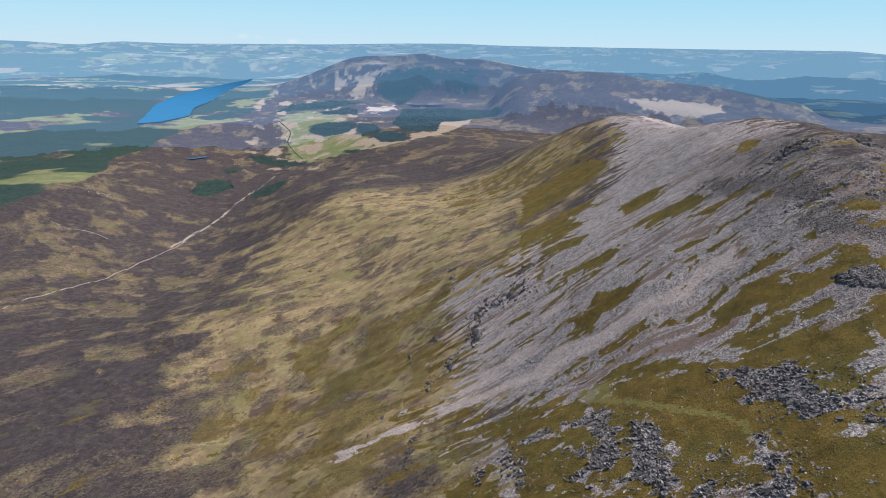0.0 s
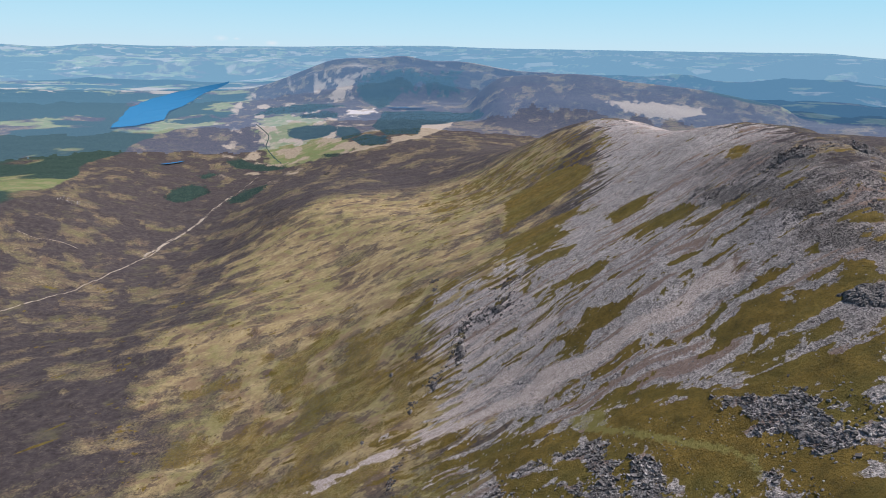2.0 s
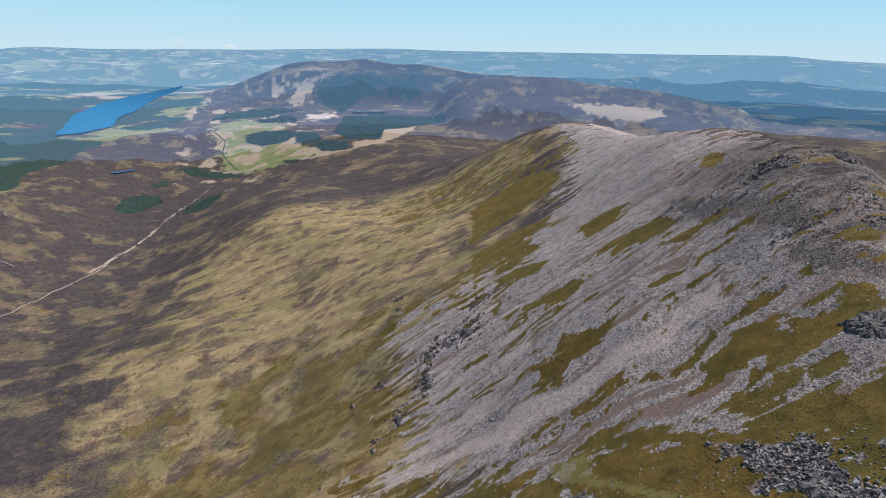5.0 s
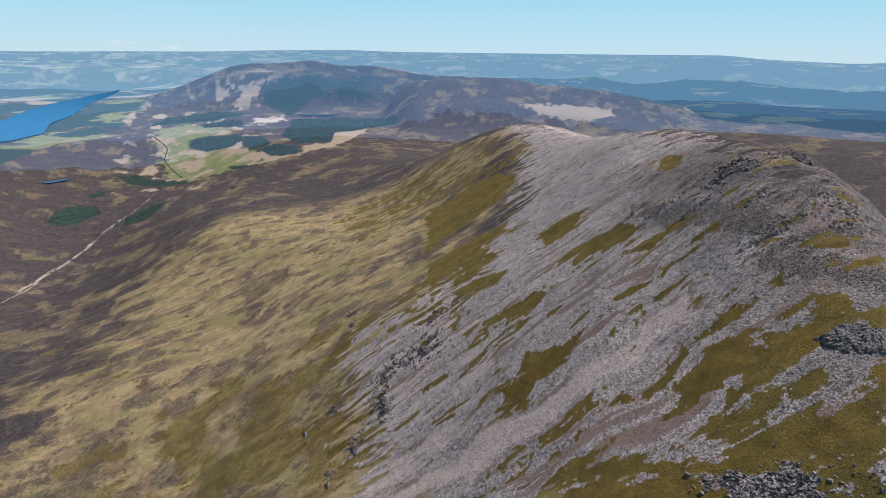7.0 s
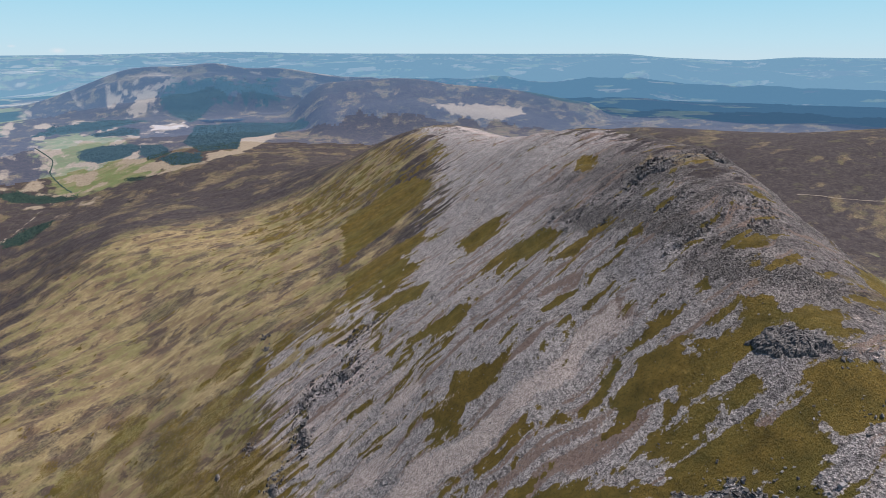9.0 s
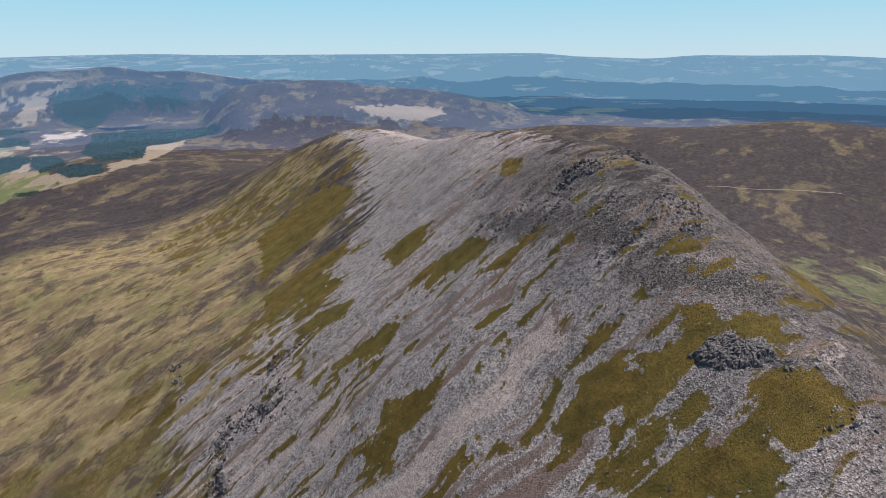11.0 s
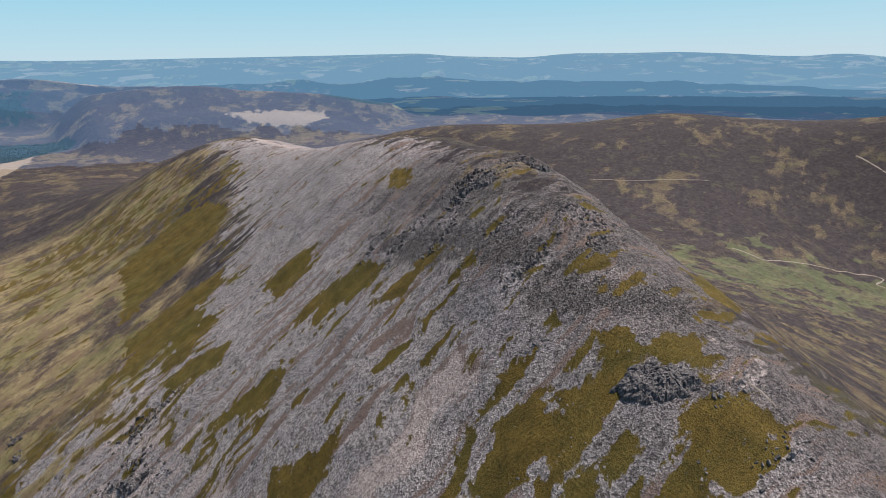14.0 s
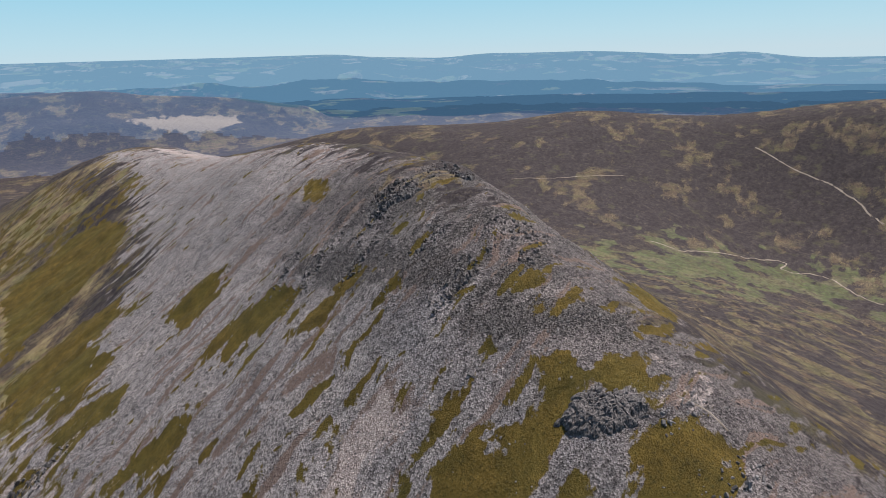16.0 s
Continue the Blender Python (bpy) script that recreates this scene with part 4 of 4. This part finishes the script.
# ---- water ----
def flat_water(name, outline, label, level=None):
    """A sheet of water on the ground inside an outline."""
    def surface(p):
        if level is None:
            return p[0], p[1], flat
        r = math.hypot(p[0], p[1])
        k = float(drawn_in(np.array(r))) / r
        return p[0] * k, p[1] * k, EYE + level * k
    flat = sum(height(*p) for p in outline) / len(outline) + 0.6 if level is None else 0.0
    bm = bmesh.new()
    mid = np.mean(np.array(outline, float), 0)
    loops = []
    for k in (1.0, 0.75, 0.5, 0.25):
        ring = []
        for q in range(len(outline)):
            for f in (0.0, 0.2, 0.4, 0.6, 0.8):
                p = np.array(outline[q], float) * (1 - f) + np.array(outline[(q + 1) % len(outline)], float) * f
                p = mid + (p - mid) * k
                if level is not None:
                    p = p + k * 35 * np.array([float(vnoise(p[:1] / 420, p[1:] / 420, 3)[0]), float(vnoise(p[:1] / 420, p[1:] / 420, 4)[0])])
                ring.append(bm.verts.new(surface(p)))
        loops.append(ring)
    centre = bm.verts.new(surface(mid))
    count = len(loops[0])
    for one, two in zip(loops, loops[1:]):
        for q in range(count):
            bm.faces.new((one[q], one[(q + 1) % count], two[(q + 1) % count], two[q]))
    for q in range(count):
        bm.faces.new((loops[-1][q], loops[-1][(q + 1) % count], centre))
    bmesh.ops.recalc_face_normals(bm, faces=bm.faces)
    data = bpy.data.meshes.new(name)
    bm.to_mesh(data)
    bm.free()
    data.materials.append(water_mat)
    return tagged(new(name, data), label, "water", kind="structure")


flat_water("water_loch", LOCH, "long blue loch lying in a wooded strath", LOCH_LEVEL)
flat_water("water_pool", POOL[0], "small deep blue pool on the brown moor")
flat_water("water_lochan", LOCHAN[0], "narrow dark blue lochan among plantations")


# ---- tracks ----
def ribbon(name, line, wide, label, category="track", mat=path_mat, lift=0.5):
    """A strip of worn ground along a line, laid on the slope."""
    pts = np.array(line, float)
    fine = []
    for k in range(len(pts) - 1):
        steps = max(2, int(np.hypot(*(pts[k + 1] - pts[k])) / 12))
        fine += [pts[k] + (pts[k + 1] - pts[k]) * f / steps for f in range(steps)]
    fine = np.array(fine + [pts[-1]])
    for _ in range(3):
        fine[1:-1] = (fine[:-2] + 2 * fine[1:-1] + fine[2:]) / 4
    fine[:, 0] += 3 * fbm(fine[:, 0] / 40, fine[:, 1] / 40, 2, 81)
    way = np.gradient(fine, axis=0)
    way /= np.maximum(np.hypot(way[:, 0], way[:, 1]), 1e-6)[:, None]
    side = np.stack([-way[:, 1], way[:, 0]], -1)
    w = wide * (0.8 + 0.5 * np.abs(fbm(fine[:, 0] / 25, fine[:, 1] / 25, 2, 83)))[:, None]
    cols = [fine + side * w * o for o in (-0.5, -0.2, 0.2, 0.5)]
    xy = np.stack(cols, 1)
    z = ground_height(xy[..., 0], xy[..., 1]) + np.array([-0.3, lift, lift, -0.3])
    co = np.concatenate([xy, z[..., None]], -1).reshape(-1, 3)
    i, j = np.arange(len(fine) - 1)[:, None], np.arange(3)[None]
    q = np.stack([i * 4 + j, i * 4 + j + 1, (i + 1) * 4 + j + 1, (i + 1) * 4 + j], -1).reshape(-1, 4)
    data = grid_mesh(name, co, q)
    data.materials.append(mat)
    return tagged(new(name, data), label, category, kind="structure")


ribbon("road_valley", TRACK[0], 6.0, "pale stony estate track across the heather")
ribbon("road_moor", MOOR_PATH[0], 4.0, "pale footpath over the dark moor", "path")
ribbon("road_glen", GLEN_ROAD[0], 9.0, "pale gravel road winding down the glen", lift=0.9)
ribbon("road_glen_upper", GLEN_TRACK[0], 3.5, "faint track along the heather hillside", lift=0.9)
ribbon("road_summit_path", SUMMIT_PATH[0], 2.2, "pale worn hill path over stony ground", "path", lift=0.25)
ribbon("water_burn", BURN[0], 8.0, "stony burn winding over the glen floor", "stream", lift=0.9)
ribbon("road_gully", GULLY[0], 14.0, "pale peaty gully beside the valley track", "gully", lift=0.6)
ribbon("water_river", RIVER[0], 8.0, "tree-lined stream through the meadows", "stream", fir_mat, 2.5)


# ---- stones ----
rng = np.random.default_rng(4)
BLOCK = np.array([(a, b, c) for a in (-1, 1) for b in (-1, 1) for c in (-1, 1)]) * 0.72
BLOCK_FACES = np.array([(0, 1, 3), (0, 3, 2), (4, 6, 7), (4, 7, 5), (0, 4, 5), (0, 5, 1), (2, 3, 7), (2, 7, 6), (0, 2, 6), (0, 6, 4), (1, 5, 7), (1, 7, 3)])


def many_stones(name, x, y, size, mat, label, category):
    """Loose stones, each a blunt broken block, joined as one spread of stuff."""
    k = len(x)
    shape = BLOCK[None] * (1 + rng.uniform(-0.55, 0.35, (k, 8, 3))) * rng.uniform(0.6, 1.25, (k, 1, 3))
    turn = rng.uniform(0, 2 * math.pi, k)
    cs, sn = np.cos(turn)[:, None], np.sin(turn)[:, None]
    px = shape[..., 0] * cs - shape[..., 1] * sn
    py = shape[..., 0] * sn + shape[..., 1] * cs
    tilt = rng.uniform(-0.9, 0.9, k)[:, None]
    pz = shape[..., 2] * 0.8 * np.cos(tilt) + px * np.sin(tilt)
    z = ground_height(x, y)
    co = np.stack([px * size[:, None] + x[:, None], py * size[:, None] + y[:, None], pz * size[:, None] + (z + 0.15 * size)[:, None]], -1).reshape(-1, 3)
    tris = (BLOCK_FACES[None] + np.arange(k)[:, None, None] * 8).reshape(-1, 3)
    data = grid_mesh(name, co, tris, False)
    data.materials.append(mat)
    return tagged(new(name, data), label, category, kind="stuff")


def spread(count, b0, b1, r0, r1):
    b, r = np.radians(rng.uniform(b0, b1, count)), np.exp(rng.uniform(math.log(r0), math.log(r1), count))
    return np.sin(b) * r, np.cos(b) * r


sx, sy = spread(150000, -3, 80, 235, 1300)
one, *_ = cover(sx, sy)
bare = (one[:, 0] > 0.55) & (one[:, 1] < 0.45)
sx, sy = sx[bare], sy[bare]
size = np.clip(rng.lognormal(-1.2, 0.50, len(sx)), 0.16, 1.4) * (0.58 + 0.0006 * np.hypot(sx, sy))
many_stones("scree_stones", sx, sy, size, rock_mat, "grey quartzite scree stones lying on the slope", "scree")
sx, sy = spread(9000, 0, 75, 235, 700)
one, *_ = cover(sx, sy)
few = (one[:, 1] > 0.5) & (fbm(sx / 14, sy / 14, 3, 91) > 0.14)
many_stones("moss_stones", sx[few], sy[few], rng.uniform(0.35, 1.0, few.sum()) ** 2 * 1.2, rock_mat, "scattered grey stones half sunk in moss", "stones")


sx, sy = spread(60000, 10, 62, 235, 520)
close = np.maximum(within(sx, sy, BOULDERS, 7), within(sx, sy, RUNNELS, 4) - 0.05) + 0.9 * fbm(sx / 7, sy / 7, 3, 59) > 0.70
many_stones("boulder_field", sx[close], sy[close], np.clip(rng.lognormal(-0.38, 0.55, close.sum()), 0.25, 2.3), boulder_mat, "dense grey boulders filling hollows in the moss", "boulders")


def block_mesh(k, tall=1.0):
    """A jointed block of quartzite with chipped, bevelled corners."""
    r = random.Random(k)
    bm = bmesh.new()
    bmesh.ops.create_cube(bm, size=2)
    bmesh.ops.bevel(bm, geom=bm.edges[:], offset=0.28, segments=1, affect="EDGES")
    for v in bm.verts:
        v.co.x *= r.uniform(0.75, 1.2)
        v.co.y *= r.uniform(0.75, 1.2)
        v.co.z *= r.uniform(0.75, 1.15) * tall
        v.co.x += 0.25 * v.co.z * (k % 3 - 1)
    bmesh.ops.triangulate(bm, faces=bm.faces)
    data = bpy.data.meshes.new("block")
    bm.to_mesh(data)
    bm.free()
    return data


BLOCKS = [block_mesh(k) for k in range(9)]
FINS = [block_mesh(k + 20, 1.9) for k in range(6)]
DARKS = [block_mesh(k + 40) for k in range(7)]
for data in BLOCKS:
    data.materials.append(rock_mat)
for data in FINS + DARKS:
    data.materials.append(crag_mat)


def outcrop(x, y, along_x, along_y, count, small, large, label, shapes=None, turned=0.0, seed=0):
    """A crag of many jointed blocks on the slope, each a part of it."""
    r = random.Random(seed + int(x * 7 + y))
    base = new("rock_outcrop")
    base.location = (x, y, height(x, y))
    tagged(base, label, "rock outcrop")
    cs, sn = math.cos(radians(turned)), math.sin(radians(turned))
    for k in range(count):
        u, v = r.gauss(0, 0.45), r.gauss(0, 0.45)
        dx, dy = (u * along_x * cs - v * along_y * sn), (u * along_x * sn + v * along_y * cs)
        big = small + (large - small) * r.random() ** 2 * max(0.35, 1 - math.hypot(u, v) * 0.6)
        ob = new("rock", r.choice(shapes or BLOCKS))
        ob.parent = base
        lean = 0.14 if shapes is FINS else 0.4
        ob.location = (dx, dy, height(x + dx, y + dy) - base.location.z + (-0.35 if shapes is FINS else 0.05) * big)
        ob.rotation_euler = (r.gauss(0, lean), r.gauss(-lean, lean), radians(turned) + (r.gauss(0.4, 0.25) if shapes is FINS else r.uniform(0, 6.28)))
        ob.scale = (big * r.uniform(0.7, 1.4), big * r.uniform(0.35, 0.9), big * r.uniform(0.55, 1.2))
    return base


def crag(x, y, half, deep, tall, face, label):
    """A crag: one body of jointed rock, steepest on the side that faces the bearing, running into the slope behind."""
    f = radians(face)
    out, side = np.array([math.sin(f), math.cos(f)]), np.array([math.cos(f), -math.sin(f)])
    nu, nv = max(40, int(half * 4)), 44
    u, v = np.meshgrid(np.linspace(-1.1, 1.1, nu), np.linspace(-1.1, 1.1, nv), indexing="ij")
    seed = int(abs(x * 3 + y)) % 977
    # a broken knoll with an uneven outline, steeper in front, cut by joints and small ledges
    a, c = u * half, v * deep
    ring = np.hypot(u, v) + 0.30 * fbm(a / 7, c / 7, 4, seed)
    dome = np.clip(1.05 - ring ** 2, 0, 1) ** np.where(v > 0, 0.55, 0.9)
    joint = np.exp(-(vnoise(a / 3.4 + 0.25 * vnoise(a / 2, c / 2, 4), c / 14, seed + 3) / 0.16) ** 2)
    slab = np.floor(3 * fbm(a / 4.2, c / 5, 3, seed + 5)) / 3
    rough = 1.5 * fbm(a / 2.2, c / 2.2, 3, seed + 7) + 2.2 * slab - 1.5 * joint
    shift = 0.8 * vnoise(a / 1.6, c / 1.6, seed + 9)
    px = x + side[0] * (a + shift) + out[0] * (c + 0.8 * rough * dome)
    py = y + side[1] * (a + shift) + out[1] * (c + 0.8 * rough * dome)
    pz = ground_height(px, py) - 0.8 + 0.8 * step(0, 0.1, dome) + (tall * dome + rough * min(1.0, tall / 6)) * step(0, 0.25, dome)
    i, j = np.arange(nu - 1)[:, None], np.arange(nv - 1)[None]
    q = np.stack([i * nv + j, (i + 1) * nv + j, (i + 1) * nv + j + 1, i * nv + j + 1], -1).reshape(-1, 4)
    data = grid_mesh("crag", np.stack([px, py, pz], -1).reshape(-1, 3), q, False)
    data.materials.append(crag_mat)
    return tagged(new("crag", data), label, "crag")


outcrop(431, 612, 56, 22, 136, 0.9, 2.9, "dark jumbled quartzite blocks on the summit", shapes=DARKS)
outcrop(445, 638, 30, 14, 40, 1.2, 3.2, "dark jumbled quartzite blocks on the summit", shapes=FINS)
outcrop(524, 609, 22, 26, 60, 0.9, 3.2, "dark jumbled quartzite blocks on the summit", shapes=FINS)
outcrop(518, 636, 40, 20, 78, 0.9, 2.9, "dark jumbled quartzite blocks on the summit", shapes=DARKS)
outcrop(357, 644, 64, 16, 112, 0.6, 2.0, "line of dark weathered blocks across the scree", shapes=DARKS, turned=20)
outcrop(366, 580, 40, 14, 64, 0.6, 2.0, "line of dark weathered blocks across the scree", shapes=DARKS)
outcrop(387, 521, 40, 12, 64, 0.6, 2.0, "line of dark weathered blocks across the scree", shapes=DARKS)
outcrop(380, 473, 50, 14, 83, 0.6, 2.0, "line of dark weathered blocks across the scree", shapes=DARKS)
outcrop(445, 485, 34, 16, 64, 0.6, 2.0, "line of dark weathered blocks across the scree", shapes=DARKS)
outcrop(434, 446, 28, 16, 57, 0.6, 2.0, "line of dark weathered blocks across the scree", shapes=DARKS)
outcrop(402, 389, 24, 8, 18, 0.6, 1.5, "line of grey weathered blocks across the scree")
outcrop(336, 418, 12, 8, 14, 0.6, 1.4, "line of grey weathered blocks across the scree")
outcrop(382, 255, 30, 14, 50, 0.6, 1.9, "line of grey weathered blocks across the scree")
outcrop(386, 303, 16, 10, 18, 0.7, 1.7, "line of grey weathered blocks across the scree")
outcrop(272, 233, 44, 50, 150, 0.7, 2.2, "field of grey boulders in the moss")
outcrop(299, 207, 24, 34, 70, 0.7, 2.0, "field of grey boulders in the moss")
outcrop(148, 231, 16, 50, 100, 0.6, 1.9, "field of grey boulders in the moss")
outcrop(123, 271, 14, 18, 30, 0.5, 1.5, "field of grey boulders in the moss")
outcrop(223, 173, 16, 40, 70, 0.6, 1.8, "field of grey boulders in the moss")
outcrop(189, 208, 24, 24, 44, 0.5, 1.4, "field of grey boulders in the moss")
outcrop(198, 162, 30, 14, 40, 0.6, 1.6, "field of grey boulders in the moss")
outcrop(42, 297, 14, 30, 44, 1.0, 2.4, "dark cliff of broken rock on the grassy flank", shapes=FINS)
outcrop(-68, 406, 6, 30, 46, 0.7, 2.1, "dark cliff of broken rock on the grassy flank", shapes=FINS)
outcrop(13, 299, 6, 24, 40, 0.7, 2.2, "dark cliff of broken rock on the grassy flank", shapes=FINS)
outcrop(82, 693, 30, 40, 64, 1.0, 2.6, "dark cliff of broken rock on the grassy flank", shapes=FINS)
outcrop(13, 651, 24, 40, 60, 1.0, 2.6, "dark cliff of broken rock on the grassy flank", shapes=FINS)
outcrop(33, 716, 26, 26, 46, 0.9, 2.3, "dark cliff of broken rock on the grassy flank", shapes=FINS)
outcrop(-20, 608, 18, 26, 34, 0.9, 2.2, "dark cliff of broken rock on the grassy flank", shapes=FINS)
outcrop(-26, 922, 8, 14, 14, 1.0, 2.2, "dark cliff of broken rock on the grassy flank", shapes=FINS)
outcrop(83, 492, 20, 18, 36, 0.7, 1.9, "line of grey weathered blocks across the scree")
outcrop(87, 415, 14, 10, 18, 0.7, 1.7, "line of grey weathered blocks across the scree")
outcrop(-1699, 2454, 70, 60, 60, 1.4, 3.4, "pale rocky knoll on the heather moor")
outcrop(-655, 3092, 24, 40, 30, 2.0, 5.0, "dark rocky end of a grassy spur", shapes=FINS)
crag(364, 333, 27, 14, 5.0, -138, "tall dark crag with upright fins of rock")
crag(-54, 562, 7, 3.5, 4.0, -100, "dark cliff of broken rock on the grassy flank")
crag(-117, 530, 4.5, 2.5, 2.6, -100, "dark cliff of broken rock on the grassy flank")
crag(-131, 489, 4.5, 2.5, 2.4, -100, "dark cliff of broken rock on the grassy flank")
crag(-91, 689, 7, 3, 3.0, -100, "dark cliff of broken rock on the grassy flank")
crag(74, 695, 14, 7, 4.5, -110, "dark cliff of broken rock on the grassy flank")
crag(17, 646, 16, 7, 4.5, -105, "dark cliff of broken rock on the grassy flank")
crag(-23, 603, 12, 5, 3.5, -100, "dark cliff of broken rock on the grassy flank")
crag(-26, 915, 6, 3.5, 3.5, -100, "dark cliff of broken rock on the grassy flank")
crag(430, 610, 24, 10, 4.0, -135, "dark jumbled quartzite blocks on the summit")
crag(503, 587, 11, 7, 4.5, -135, "dark jumbled quartzite blocks on the summit")
crag(257, 232, 14, 6, 3.0, -120, "field of grey boulders in the moss")
crag(146, 217, 6, 5, 2.6, -120, "field of grey boulders in the moss")
outcrop(460, 473, 26, 12, 40, 0.7, 2.2, "line of dark weathered blocks across the scree", shapes=DARKS)
outcrop(343, 684, 34, 14, 44, 0.7, 2.0, "line of dark weathered blocks across the scree", shapes=DARKS, turned=20)
outcrop(407, 300, 18, 10, 26, 0.6, 1.7, "line of grey weathered blocks across the scree")
outcrop(93, 765, 30, 26, 56, 1.0, 3.0, "dark cliff of broken rock on the grassy flank", shapes=FINS)
outcrop(54, 699, 26, 26, 56, 1.0, 3.0, "dark cliff of broken rock on the grassy flank", shapes=DARKS)
outcrop(125, 762, 26, 18, 40, 0.9, 2.4, "dark cliff of broken rock on the grassy flank", shapes=DARKS)
outcrop(23, 697, 22, 22, 44, 0.9, 2.6, "dark cliff of broken rock on the grassy flank", shapes=FINS)
outcrop(-26, 961, 14, 22, 30, 1.0, 2.8, "dark cliff of broken rock on the grassy flank", shapes=FINS)
outcrop(-53, 701, 10, 18, 24, 0.8, 2.2, "dark cliff of broken rock on the grassy flank", shapes=FINS)
outcrop(-51, 582, 10, 16, 24, 0.8, 2.2, "dark cliff of broken rock on the grassy flank", shapes=FINS)
outcrop(-64, 439, 10, 18, 26, 0.7, 2.0, "dark cliff of broken rock on the grassy flank", shapes=FINS)


# ---- woods ----
def wood(name, outline, label, spacing, tall, mat):
    """A close plantation of conifers: tapered, uneven crowns over short trunks."""
    r = np.random.default_rng(int(abs(outline[0][0])) + 5)
    pts = np.array(outline, float)
    lo, hi = pts.min(0), pts.max(0)
    count = min(int((hi[0] - lo[0]) * (hi[1] - lo[1]) / spacing ** 2), 14000)
    x, y = r.uniform(lo[0], hi[0], count), r.uniform(lo[1], hi[1], count)
    keep = outside(x, y, outline) + 14 * fbm(x / 40, y / 40, 3, 95) < 0
    x, y = x[keep], y[keep]
    k = len(x)
    ang = np.arange(5) * math.pi / 2.5
    high = tall * r.uniform(0.7, 1.2, k)
    wide = 0.42 * high
    levels = ((0.0, 0.12), (0.12, 1.0), (0.55, 0.62), (1.0, 0.03))
    co = np.zeros((k, len(levels), 5, 3))
    z0 = ground_height(x, y) - 0.4
    for li, (lv, w) in enumerate(levels):
        rad = wide[:, None] * w * r.uniform(0.75, 1.25, (k, 5))
        co[:, li, :, 0] = x[:, None] + rad * np.cos(ang)
        co[:, li, :, 1] = y[:, None] + rad * np.sin(ang)
        co[:, li, :, 2] = (z0 + lv * high)[:, None]
    faces = np.array([(l * 5 + a, l * 5 + (a + 1) % 5, (l + 1) * 5 + (a + 1) % 5, (l + 1) * 5 + a) for l in range(len(levels) - 1) for a in range(5)])
    quads = (faces[None] + np.arange(k)[:, None, None] * len(levels) * 5).reshape(-1, 4)
    data = grid_mesh(name, co.reshape(-1, 3), quads, True)
    data.materials.append(mat)
    return tagged(new(name, data), label, "forest", kind="stuff")


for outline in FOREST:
    wood("conifer_forest", outline, "dark green conifer plantation with straight edges", 6.8, 5.2, hazed_fir_mat)
for outline in COPSE:
    wood("conifer_wood", outline, "dark green strip of conifers on the moor", 10.5, 5.6, fir_mat)
